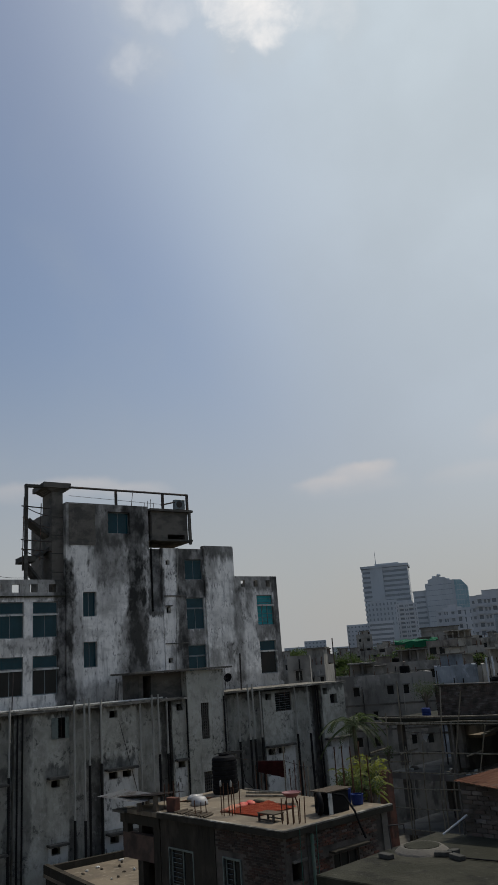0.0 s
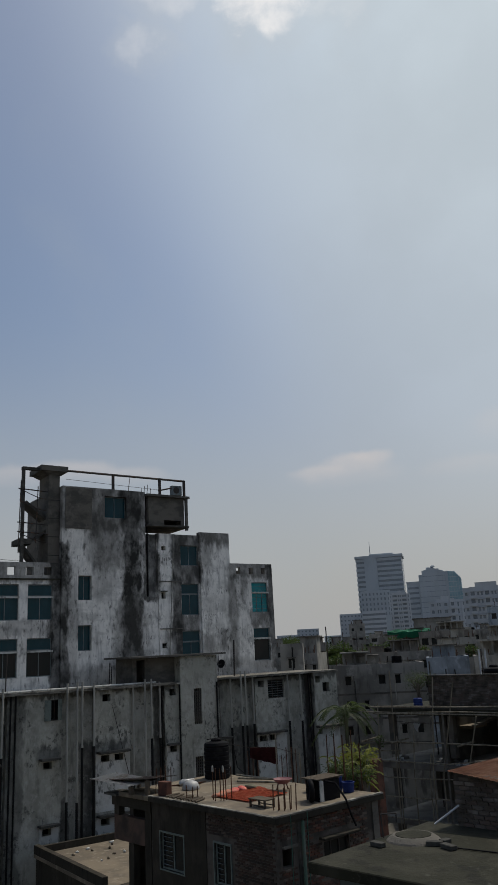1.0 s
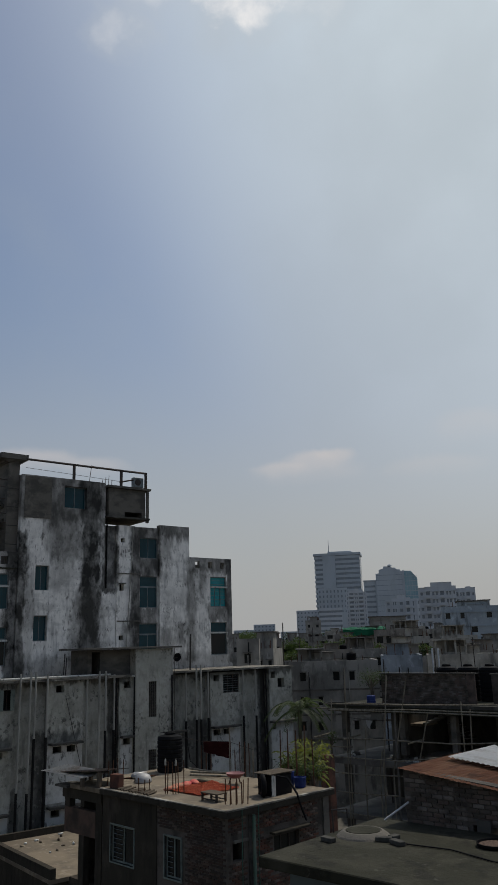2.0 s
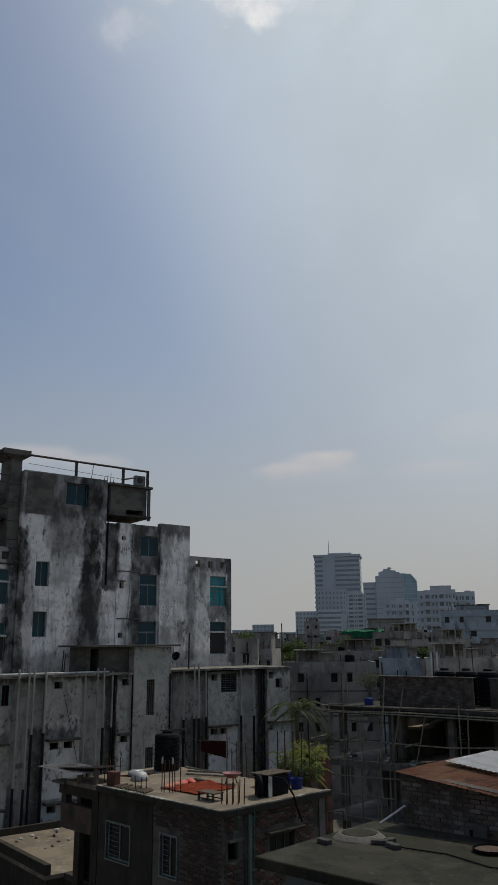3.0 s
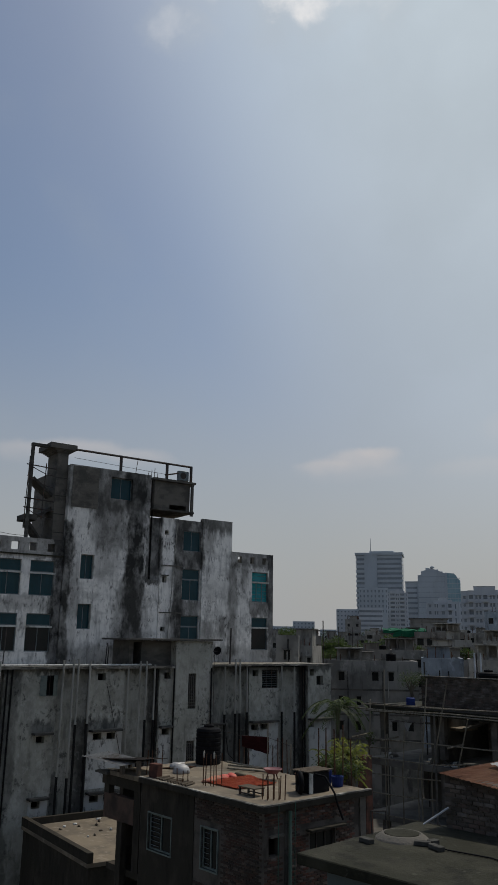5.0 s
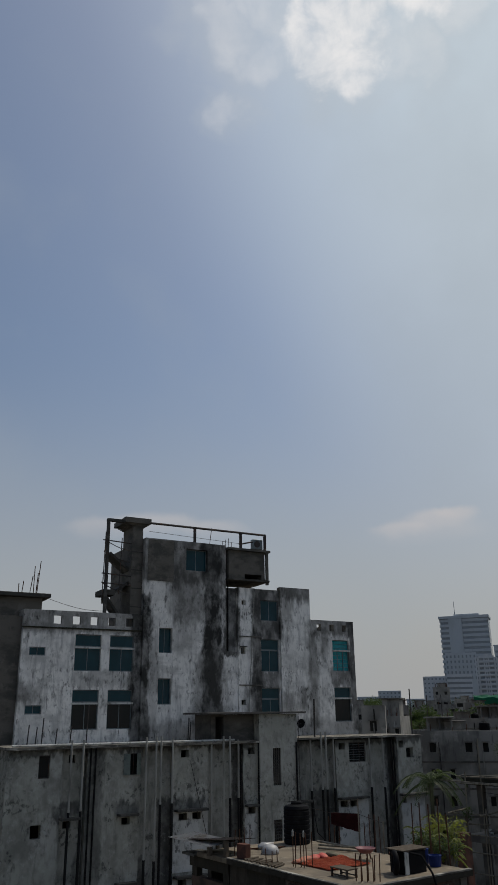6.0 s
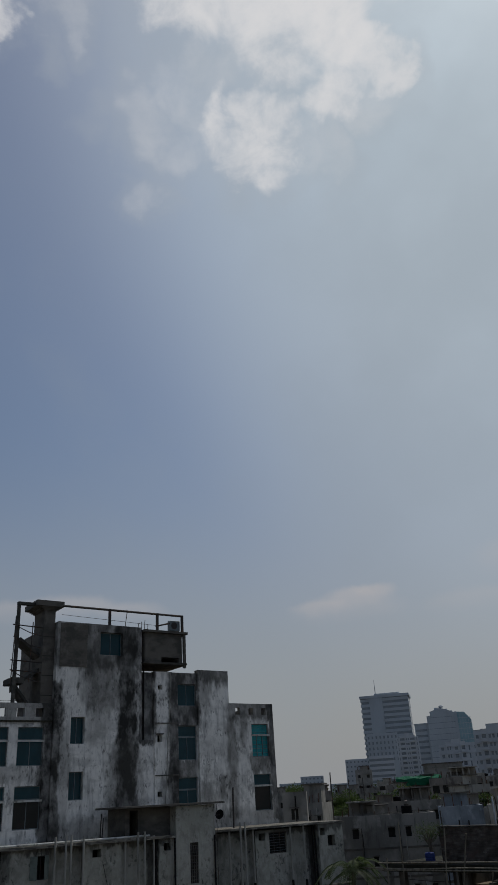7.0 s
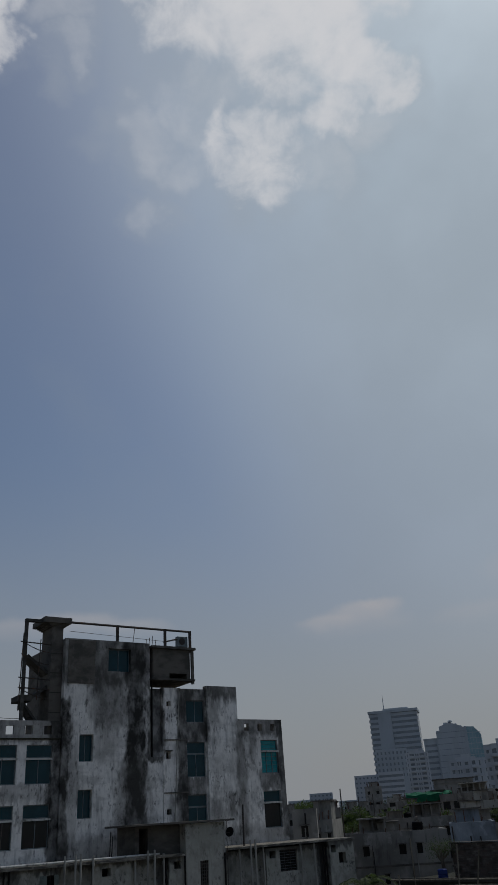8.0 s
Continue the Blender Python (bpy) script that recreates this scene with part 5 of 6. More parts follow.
scaf = thing("bamboo_scaffold", FX, FY, -45, "weathered bamboo scaffold tied along the concrete frame", "scaffold", datum=E)
for x0, x1, top in ((-3.8, -3.7, -3.0), (-2.74, -2.71, -1.35), (-2.58, -2.62, -4.7), (-0.72, -0.55, -5.5), (-0.5, 0.0, -1.72), (0.1, 1.18, -1.95), (1.5, 2.3, -3.6), (4.2, 4.2, -2.95), (4.55, 4.67, -3.3), (-1.65, -1.5, -4.4), (6.5, 6.55, -3.0), (8.0, 8.0, -3.2)):
    part("upright_pole", cord(B(), [(x0 - 0.1, -0.6, -E), (x0, -0.62, -6.5), (x1, -0.56, top)], 0.036, 8), BAMBOO, scaf)
part("steel_prop", rod(B(), (0.34, -0.7, -E), (0.42, -0.66, -3.45), 0.055, 10), RAW, scaf)
for y, pts in ((-0.66, ((-5.62, -3.47), (-2.2, -3.5), (1.24, -3.41), (5.9, -3.42), (9, -3.4))), (-0.5, ((-4.3, -3.25), (1.0, -3.2), (6.0, -3.08), (9, -3.0))), (-0.7, ((-4.0, -3.56), (2.0, -3.52), (8.5, -3.55))),
               (-0.64, ((-4.75, -5.04), (-0.5, -4.95), (3.6, -4.93), (5.9, -4.77), (8.5, -4.75))), (-0.68, ((-3.7, -6.77), (-1.6, -6.75), (0.65, -6.64))), (-0.66, ((-3.9, -7.72), (-1.8, -7.7), (0.4, -7.6))),
               (-0.7, ((-4.5, -5.98), (0.62, -5.92), (2.9, -5.62))), (-0.68, ((-4.4, -8.75), (1.8, -8.7))), (-0.6, ((-4.0, -5.5), (-2.4, -5.42)))):
    part("ledger_pole", cord(B(), [(x, y, z) for x, z in pts], 0.034, 8), BAMBOO, scaf)
for x in (-4.6, -2.6, 1.4):
    part("putlog", rod(B(), (x, -1.1, -5.0), (x + 0.1, 0.3, -4.9), 0.045, 7), BAMBOO, scaf)

PIERBRICK = bricks("bare_red_brick", [(0.15, 0.06, 0.043), (0.13, 0.056, 0.04), (0.165, 0.078, 0.057)])
pier = part("brick_pier", box(B(), -0.25, 0.25, -0.25, 0.25, 0, E - 5.35), PIERBRICK)
pier.matrix_world = pose(5.45, 41.27, 0, 0, 0, -45)
tagged(pier, "bare red brick pier beside the scaffold", "pier")

wash = thing("washing_line", FX, FY, -45, "short washing line with a small white cloth", "washing line", z=E - 6.1)
part("line", cord(B(), [(-3.5, 0.55, 2.05), (-1.8, 0.55, 1.95), (0.05, 0.55, 2.05)], 0.012, 4), STEEL, wash)
bm = B()
v = [bm.verts.new(p) for p in ((-2.25, 0.55, 1.98), (-1.75, 0.55, 1.97), (-1.9, 0.56, 1.78), (-2.05, 0.57, 1.5), (-2.2, 0.56, 1.7))]
bm.faces.new(v)
bmesh.ops.solidify(bm, geom=bm.faces[:], thickness=0.015)
part("cloth", bm, GALV, wash, "small white cloth")

# brick parapet and tanks on that roof
par = thing("rooftop_wall", FX, FY, -45, "dark unplastered brick wall on the unfinished roof", "wall", datum=E)
par.matrix_world = par.matrix_world @ pose(0, 0, E - 3.355)
par["datum"] = 0.0
part("core", box(B(), -2.15, 3.6, 2.2, 2.38, 0.0, 1.58), MORTAR, par)
part("pier", box(B(), 3.25, 3.7, 2.08, 2.199, 0.0, 1.6), SHEDBRICK, par)
part("coping", box(B(), -2.2, 3.74, 2.06, 2.42, 1.602, 1.64), RAW, par)
bm = B()
for r in range(18):
    for k in range(23):
        x = -2.15 + 0.245 * k + (0.12 if r % 2 else 0.0)
        if x + 0.23 < 3.24:
            box(bm, x, x + 0.23, 2.168 + random.uniform(0, 0.014), 2.199, 0.01 + 0.087 * r, 0.085 + 0.087 * r)
tagged(part("brick_course", bm, SHEDBRICK, par), kind="stuff")
par2 = thing("rooftop_wall", FX, FY, -45, "second brick wall beside the water tanks", "wall", z=E - 3.355)
part("core", box(B(), 3.9, 9.0, 3.6, 3.8, 0.0, 1.5), SHEDBRICK, par2)
part("coping", box(B(), 3.85, 9.0, 3.55, 3.85, 1.502, 1.56), RAW, par2)
for x, y in ((0.25, 5.5), (1.62, 5.5), (2.95, 5.5)):
    tagged(water_tank(pose(FX, FY, E - 3.355, 0, 0, -45) @ pose(x, y, 0), 0.62, 1.93, "large black water tank behind the brick wall"), group="tanks behind the wall")
for x, y in ((13.2, 48.8), (13.6, 48.9)):
    st = part("standpipe", rod(B(), (0, 0, 0), (0.02, 0, 2.9), 0.05, 8), GALV)
    st.matrix_world = pose(x, y, E - 3.355)
    tagged(st, "pale upright standpipe on the roof", "pipe", "standpipes")
dr = loose("drum", pose(8.58, 45.2, E - 3.355), "blue plastic drum on the unfinished roof", "drum")
part("body", lathe(B(), [(0.22, 0.0), (0.24, 0.03), (0.25, 0.22), (0.23, 0.25), (0.25, 0.28), (0.24, 0.46), (0.2, 0.5)], 20), BLUE, dr)


# ---- plants ----
def leaf_mat(name, a, b):
    m = surface(name, a, [(b, (1.5, 1.5, 1.5), 0.42, 0.6, 0.8)], rough=0.6, bump=0.0, spec=0.3)
    nt = m.node_tree
    p, tr, mix = nt.nodes["Principled BSDF"], nt.nodes.new("ShaderNodeBsdfTranslucent"), nt.nodes.new("ShaderNodeMixShader")
    tr.inputs["Color"].default_value = (a[0] * 2.2, a[1] * 2.2, a[2] * 1.4, 1)
    mix.inputs[0].default_value = 0.35
    nt.links.new(p.outputs[0], mix.inputs[1])
    nt.links.new(tr.outputs[0], mix.inputs[2])
    nt.links.new(mix.outputs[0], nt.nodes["Material Output"].inputs[0])
    return m


LEAF = leaf_mat("yellow_green_leaf", (0.165, 0.18, 0.042), (0.07, 0.095, 0.024))
DARKLEAF = leaf_mat("dark_green_leaf", (0.035, 0.055, 0.02), (0.06, 0.075, 0.025))
BARK = surface("grey_bark", (0.13, 0.11, 0.085), [((0.06, 0.05, 0.04), (6, 6, 1), 0.45, 0.62, 0.8)], bump=0.6)


def leaf(bm, p, d, up, length, width):
    """One folded leaf from p along d."""
    side = d.cross(up)
    side = side.normalized() * width / 2 if side.length > 1e-4 else Vector((width / 2, 0, 0))
    n = side.cross(d).normalized() * width * 0.25
    a, m, e = bm.verts.new(p), bm.verts.new(p + d * length * 0.5 - n), bm.verts.new(p + d * length)
    l, r = bm.verts.new(p + d * length * 0.45 + side), bm.verts.new(p + d * length * 0.45 - side)
    bm.faces.new((a, l, m))
    bm.faces.new((l, e, m))
    bm.faces.new((a, m, r))
    bm.faces.new((m, e, r))


def tree(name, x, y, base, height, radius, n, mat, label, size=0.22, seed=1, category="tree", squash=0.8):
    rng = random.Random(seed)
    t = thing(name, x, y, rng.uniform(0, 360), label, category, z=base)
    bm = B()
    fork = max(height * 0.5, height - 1.9 * radius)
    rod(bm, (0, 0, -0.02), (0.1, 0, fork), radius * 0.09 + 0.03, 8, radius * 0.06 + 0.02)
    tips = []
    for k in range(9):
        a, e = rng.uniform(0, 6.28), rng.uniform(0.3, 1.0)
        tip = Vector((math.cos(a) * radius * 0.65 * e, math.sin(a) * radius * 0.65 * e, fork + (height - fork) * rng.uniform(0.25, 0.9)))
        rod(bm, (0.1, 0, fork * rng.uniform(0.75, 1.0)), tip, radius * 0.045 + 0.012, 6, 0.012)
        tips.append(tip)
    part("trunk", bm, BARK, t)
    bm = B()
    for k in range(n):
        c = tips[rng.randrange(9)]
        d = Vector((rng.gauss(0, 1), rng.gauss(0, 1), rng.gauss(0, 0.8))).normalized()
        p = c + Vector((d.x, d.y, d.z * squash)) * radius * 0.48 * rng.random() ** 0.45
        w = (d + Vector((rng.gauss(0, 0.5), rng.gauss(0, 0.5), -0.3))).normalized()
        leaf(bm, p, w, Vector((rng.gauss(0, 0.4), rng.gauss(0, 0.4), 1)), size * rng.uniform(0.7, 1.4), size * 0.45)
    part("crown", bm, mat, t)
    return t


def palm(name, x, y, base, height, label, fronds=16, length=2.4, mat=None, seed=3, up=0.5, droop=1.5):
    rng = random.Random(seed)
    t = thing(name, x, y, 0, label, "palm", z=base)
    part("trunk", rod(B(), (0, 0, -0.02), (0.15, 0.1, height), 0.16, 10, 0.1), BARK, t)
    for k in range(fronds):
        a, lift = 6.283 * k / fronds + rng.uniform(-0.2, 0.2), rng.uniform(-0.1, up + 0.5)
        bm, pts = B(), []
        L = length * rng.uniform(0.8, 1.15)
        for i in range(9):
            s = i / 8
            pts.append(Vector((0.15 + math.cos(a) * L * s * (1 - 0.1 * s), 0.1 + math.sin(a) * L * s * (1 - 0.1 * s), height + L * (lift * s - (0.55 + 0.3 * lift) * s * s * droop))))
        cord(bm, pts, 0.018, 5)
        for i in range(1, 33):
            s = i / 33 * 8
            i0 = min(7, int(s))
            p = pts[i0].lerp(pts[i0 + 1], s - i0)
            d = (pts[i0 + 1] - pts[i0]).normalized()
            side = d.cross(Vector((0, 0, 1))).normalized()
            for q in (1, -1):
                leaf(bm, p, (side * q + d * 0.7 + Vector((0, 0, -0.45))).normalized(), Vector((0, 0, 1)), 0.5 * L / 2.4 * (1.1 - 0.6 * s / 8), 0.05)
        part("frond", bm, mat or DARKLEAF, t)
    return t


palm("coconut_palm", 4.55, 46.4, 0, 16.0, "dark coconut palm between the blocks", 17, 2.1, up=0.6, droop=1.3)
tree("fruit_tree", 4.2, 37.6, 0, 15.2, 1.0, 650, LEAF, "thin sunlit yellow-green tree behind the brick house", 0.16, 5)
for k, (x, y, h, n, s) in enumerate(((3.4, 36.2, 14.5, 12, 0.9), (3.9, 37.2, 14.75, 11, 0.9), (4.35, 38.2, 14.5, 10, 0.9), (3.2, 37.0, 14.2, 10, 0.9), (4.1, 36.6, 13.9, 11, 0.95))):
    tagged(palm("areca_palm", x, y, 0, h, "yellowish areca palm behind the brick house", n, s, LEAF, 8 + k, 1.3, 1.05), group="areca palms behind the house")
tree("creeper", 2.35, 27.4, E + HZ, 0.6, 0.6, 500, DARKLEAF, "leafy creeper at the back edge of the roof", 0.12, 9, "plant")
tree("potted_shrub", 3.05, 26.95, E + HZ, 0.55, 0.5, 420, DARKLEAF, "small green shrub at the roof edge", 0.1, 10, "plant")
tree("roof_shrub", 8.9, 46.0, E - 3.36, 1.9, 1.0, 700, DARKLEAF, "thin green shrub on the unfinished roof", 0.1, 11, "plant")
tree("roof_shrub", 6.25, 44.9, E - 6.1, 1.5, 0.35, 160, DARKLEAF, "straggling weed on the open floor", 0.12, 12, "plant")
for k in range(7):
    bar = part("starter_bar", rod(B(), (0, 0, -0.02), (random.uniform(-0.05, 0.05), 0, random.uniform(1.3, 2.1)), 0.02, 6), REBAR)
    bar.matrix_world = on_roof(4.0 + 0.06 * k, 1.5 - 0.13 * k + 0.5 * (k % 2))
    tagged(bar, "tall rusty starter bar at the roof corner", "steel bar", "tall bars at the roof corner")


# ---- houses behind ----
# low-contrast paint for far buildings whose colour already holds the haze
def hazed_paint(name, base):
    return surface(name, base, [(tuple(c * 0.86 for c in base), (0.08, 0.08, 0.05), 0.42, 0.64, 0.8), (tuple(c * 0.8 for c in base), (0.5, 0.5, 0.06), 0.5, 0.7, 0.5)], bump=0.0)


def paint(name, base, dark=0.5):
    d = tuple(c * dark for c in base)
    return surface(name, base, [(d, (0.35, 0.35, 0.25), 0.42, 0.64, 0.8), (tuple(c * 0.3 for c in base), (1.0, 1.0, 0.25), 0.52, 0.68, 0.75), (tuple(min(1, c * 1.5) for c in base), (0.8, 0.8, 0.6), 0.56, 0.68, 0.6)], bump=0.2)


def house(name, x, y, yaw, w, dep, top, label, mat, rows=2, cols=4, storey=3.0, wide=0.5, tall=0.45, parapet=0.0, pane=SMOKED, base=None, sill=0.2, lo=0.28, uneven=0):
    """A house whose front faces the camera's side: walls with real openings, panes, slabs and a roof."""
    t = thing(name, x, y, yaw, label, "building", datum=E)
    h = w / 2
    old = name == "old_house"
    parapet = parapet or (0.55 if old else 0.0)
    holes = []
    rng = random.Random(int(x * 10 + y))
    uneven = 1 if y < 260 else 0
    for r in range(rows):
        zt = top - parapet - storey * r - storey * lo
        for c in range(cols):
            cx = -h + w * (c + 0.5) / cols
            ww = w / cols * wide / 2 * (rng.uniform(0.7, 1.15) if uneven else 1)
            cx += w / cols * rng.uniform(-0.1, 0.1) * uneven
            if rng.random() < 0.3 * uneven:
                continue
            holes.append((cx - ww, cx + ww, zt - storey * tall, zt))
    part("wall", wall(B(), -h, h, -E, top, 0.0, 0.3, holes), mat, t)
    for xx in (-h, h - 0.3):
        part("wall", box(B(), xx, xx + 0.3, 0.303, dep - 0.303, -E, top), mat, t)
    part("wall", box(B(), -h, h, dep - 0.3, dep, -E, top), mat, t)
    part("roof", box(B(), -h - 0.35 if not parapet else -h + 0.31, h + 0.35 if not parapet else h - 0.31, -0.35 if not parapet else 0.31, dep + 0.35 if not parapet else dep - 0.31, (top + 0.003) if not parapet else top - parapet - 0.2, (top + 0.2) if not parapet else top - parapet), RAW, t)
    for r in range(rows):
        z = top - parapet - storey * (r + 1)
        part("floor_slab", box(B(), -h + 0.31, h - 0.31, 0.35, dep - 0.31, z - 0.1, z + 0.1), RAW, t)
        if y < 135 and old:
            part("floor_band", box(B(), -h - 0.05, h + 0.05, -0.09, -0.003, z - 0.12, z + 0.1), RAW, t)
        if sill and y > 110:
            part("sunshade", box(B(), -h + 0.1, h - 0.1, -sill, -0.003, z + storey * (1 - lo) + 0.06, z + storey * (1 - lo) + 0.16), mat, t)
    if old and w > 2.5:
        q = -h + 0.5 + rng.random() * max(0.1, w - 4)
        hh = rng.uniform(0.7, 1.9)
        part("stair_head", box(B(), q, q + min(2.4, w - 1), dep * 0.35, dep * 0.75, top - parapet + 0.003, top + hh), mat, t)
        part("stair_head_slab", box(B(), q - 0.25, q + min(2.4, w - 1) + 0.25, dep * 0.35 - 0.3, dep * 0.75 + 0.3, top + hh + 0.003, top + hh + 0.14), RAW, t)
        for k in range(rng.randrange(3, 7)):
            px = rng.uniform(-h + 0.4, h - 0.4)
            part("starter_bar", rod(B(), (px, 0.6, top - parapet), (px + rng.uniform(-0.1, 0.1), 0.6, top + rng.uniform(0.3, 1.3)), 0.025 + y * 0.0002, 5), REBAR, t)
    for x0, x1, z0, z1 in holes:
        part("window", box(B(), x0, x1, 0.14, 0.2, z0, z1), pane, t)
        if y < 135:
            part("hood", box(B(), x0 - 0.15, x1 + 0.15, -0.4, -0.095, z1 + 0.05, z1 + 0.13), RAW, t)
    if y < 135:
        for k in range(2 + int(w / 4)):
            px = rng.uniform(-h + 0.2, h - 0.2)
            part("drain_pipe", rod(B(), (px, -0.16, -E), (px, -0.16, top - rng.uniform(0.2, 2.0)), 0.06, 6), rng.choice((PVC, BLACKPIPE, RAW)), t)
    if old and w > 4:
        for k in range(rng.randrange(1, 3)):
            q, r = rng.uniform(-h + 1.2, h - 1.2), rng.uniform(0.45, 0.7)
            tagged(water_tank(pose(x, y, 0, 0, 0, yaw) @ pose(q, dep * 0.82 + k * 0.3, E + top - parapet + 0.003), r, r * 2.1, "black water tank on a far flat roof"), group="tanks on the far roofs")
    return t


def roof_shed(x, y, yaw, w, d, base, high, label, mat, posts=4):
    """An open shed on a roof: thin slab on posts, with a low wall along the front."""
    t = thing("roof_shed", x, y, yaw, label, "shed", z=E + base)
    for k in range(posts):
        px = -w / 2 + 0.12 + (w - 0.24) * k / (posts - 1)
        for py in (0.12, d - 0.12):
            part("post", box(B(), px - 0.11, px + 0.11, py - 0.11, py + 0.11, 0.0, high), mat, t)
    part("slab", box(B(), -w / 2 - 0.3, w / 2 + 0.3, -0.35, d + 0.3, high + 0.003, high + 0.17), mat, t)
    part("low_wall", box(B(), -w / 2, w / 2, 0.24, 0.36, 0.0, high * 0.38), mat, t)
    part("back_wall", box(B(), -w / 2, w / 2, d - 0.5, d - 0.26, 0.0, high - 0.003), mat, t)
    return t


GREYPAINT = paint("faded_grey_paint", (0.265, 0.255, 0.23))
DULL = paint("dull_brown_render", (0.225, 0.205, 0.178))
SLATE = paint("slate_blue_paint", (0.25, 0.285, 0.32))
CREAM = paint("dirty_cream_paint", (0.37, 0.35, 0.305))
AQUA = paint("light_blue_paint", (0.25, 0.36, 0.42))
PALEBLUE = paint("pale_blue_grey_paint", (0.30, 0.345, 0.38), 0.8)
# haze is put into these three base colours: paler and bluer than bare paint
FARWHITE = hazed_paint("far_white_paint", (0.47, 0.50, 0.53))
FARGREY = hazed_paint("far_blue_grey_cladding", (0.40, 0.44, 0.475))
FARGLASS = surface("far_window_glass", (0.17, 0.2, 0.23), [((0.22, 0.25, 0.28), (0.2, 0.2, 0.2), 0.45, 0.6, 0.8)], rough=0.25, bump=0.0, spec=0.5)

house("old_house", 14.5, 104, -6, 13, 9, -2.2, "long dull grey house with small dark windows", GREYPAINT, 3, 6, 3.0, 0.35, 0.35)
house("old_house", 26, 100, -4, 8, 9, -2.0, "dull grey house with a flat roof", GREYPAINT, 3, 3)
house("old_house", 20.0, 86, -12, 4.4, 8, -1.45, "slate blue rendered house wall", SLATE, 2, 1, 3.0, 0.12, 0.1)
house("old_house", 26.5, 84, -14, 8.2, 8, -1.5, "long low grey wall of a flat-roofed house", CREAM, 2, 5, 3.0, 0.3, 0.4)
house("old_house", 35, 82, -14, 8.2, 8, -1.7, "low brown house with a flat roof", DULL, 2, 4)
house("old_house", 33.2, 173, -8, 9, 9, 1.7, "dark house under a green awning", DULL, 2, 4, 3.0, 0.5, 0.4)
house("stair_head_house", 43, 196, -10, 8.8, 7, 5.9, "plain dark stair-head room on a roof", GREYPAINT, 1, 2, 3.0, 0.2, 0.3)
house("old_house", 38.5, 166, -10, 10, 9, 2.4, "brown house with open balconies", DULL, 2, 5, 2.8, 0.7, 0.5)
house("old_house", 38.0, 150, -12, 5.2, 8, 0.8, "small cream flat-roofed house", CREAM, 2, 2, 2.8, 0.6, 0.5)
house("old_house", 43.0, 139, -14, 6.0, 8, 0.7, "pale flat-roofed house with dark windows", CREAM, 2, 3)
house("old_house", 46.5, 130, -15, 5.6, 8, -0.5, "small grey flat-roofed house", GREYPAINT, 2, 3)
house("old_house", 40.5, 246, -8, 12.5, 10, 3.6, "cream house far behind with banded floors", CREAM, 3, 4, 2.6, 0.8, 0.4)
house("old_house", 29.5, 245, -8, 9.6, 9, 2.1, "grey house with a roof terrace", GREYPAINT, 2, 4)
house("old_house", 32.2, 258, -8, 5.0, 6, 7.3, "narrow grey stair tower behind roofs", GREYPAINT, 2, 2, 3.0, 0.3, 0.3)
house("old_house", 3.2, 78, -4, 2.2, 6, 0.65, "dirty narrow house end wall", GREYPAINT, 2, 1, 3.0, 0.25, 0.3)
house("old_house", 9.0, 126, -5, 3.2, 8, 1.0, "dark narrow house with a flat roof", DULL, 2, 2)
house("old_house", 9.0, 168, -5, 1.9, 8, 1.4, "light blue painted house between grey ones", AQUA, 2, 2)
house("old_house", 57, 172, -16, 14, 10, 7.0, "faded blue-grey apartment house", PALEBLUE, 4, 5, 3.0, 0.4, 0.4)
house("stair_head_house", 57.5, 175, -16, 6.2, 6, 8.1, "pale roof room on the apartment house", PALEBLUE, 1, 2, 2.4, 0.4, 0.4)
for k, (x, y, w, top, m, lab) in enumerate(((5.5, 96, 3.0, -0.4, GREYPAINT, "narrow grey house with a roof room"), (17.5, 118, 5.5, -0.9, DULL, "dark brick house with open windows"), (23.5, 124, 6.0, -1.0, GREYPAINT, "stained grey house with small windows"),
                                               (30.5, 122, 5.5, -1.2, CREAM, "stained cream house with small windows"), (37.0, 112, 7.0, -1.6, DULL, "dull brown house with a parapet"), (26.0, 150, 6.0, 0.4, GREYPAINT, "grey house with a parapet"), (12.0, 190, 7.0, 0.8, CREAM, "cream house with a flat roof"), (20.5, 215, 8.0, 1.2, GREYPAINT, "grey house with dark window holes"),
                                               (50.0, 205, 9.0, 3.6, CREAM, "cream house with rows of windows"), (60.0, 215, 9.0, 3.0, GREYPAINT, "grey house with rows of windows"), (36.0, 215, 7.0, 2.2, DULL, "brown house among many others"), (4.5, 200, 6.0, 1.0, GREYPAINT, "distant grey house with a parapet"))):
    house("old_house", x, y, -14 + 5 * (k % 4), w, 7, top, lab, m, 3, 3 + k % 2, 2.9, 0.45, 0.4)
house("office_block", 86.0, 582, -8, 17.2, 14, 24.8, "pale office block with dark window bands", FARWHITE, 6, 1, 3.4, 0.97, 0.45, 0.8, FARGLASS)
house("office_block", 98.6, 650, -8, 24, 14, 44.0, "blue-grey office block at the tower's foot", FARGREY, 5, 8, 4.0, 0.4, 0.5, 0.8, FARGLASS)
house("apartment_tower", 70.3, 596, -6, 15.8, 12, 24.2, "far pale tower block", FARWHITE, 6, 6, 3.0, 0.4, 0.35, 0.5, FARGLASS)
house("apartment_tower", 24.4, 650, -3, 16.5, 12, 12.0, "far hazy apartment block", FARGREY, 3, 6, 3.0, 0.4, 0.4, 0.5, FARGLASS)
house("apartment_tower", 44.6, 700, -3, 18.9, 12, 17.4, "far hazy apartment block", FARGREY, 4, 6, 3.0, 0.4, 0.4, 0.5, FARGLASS)
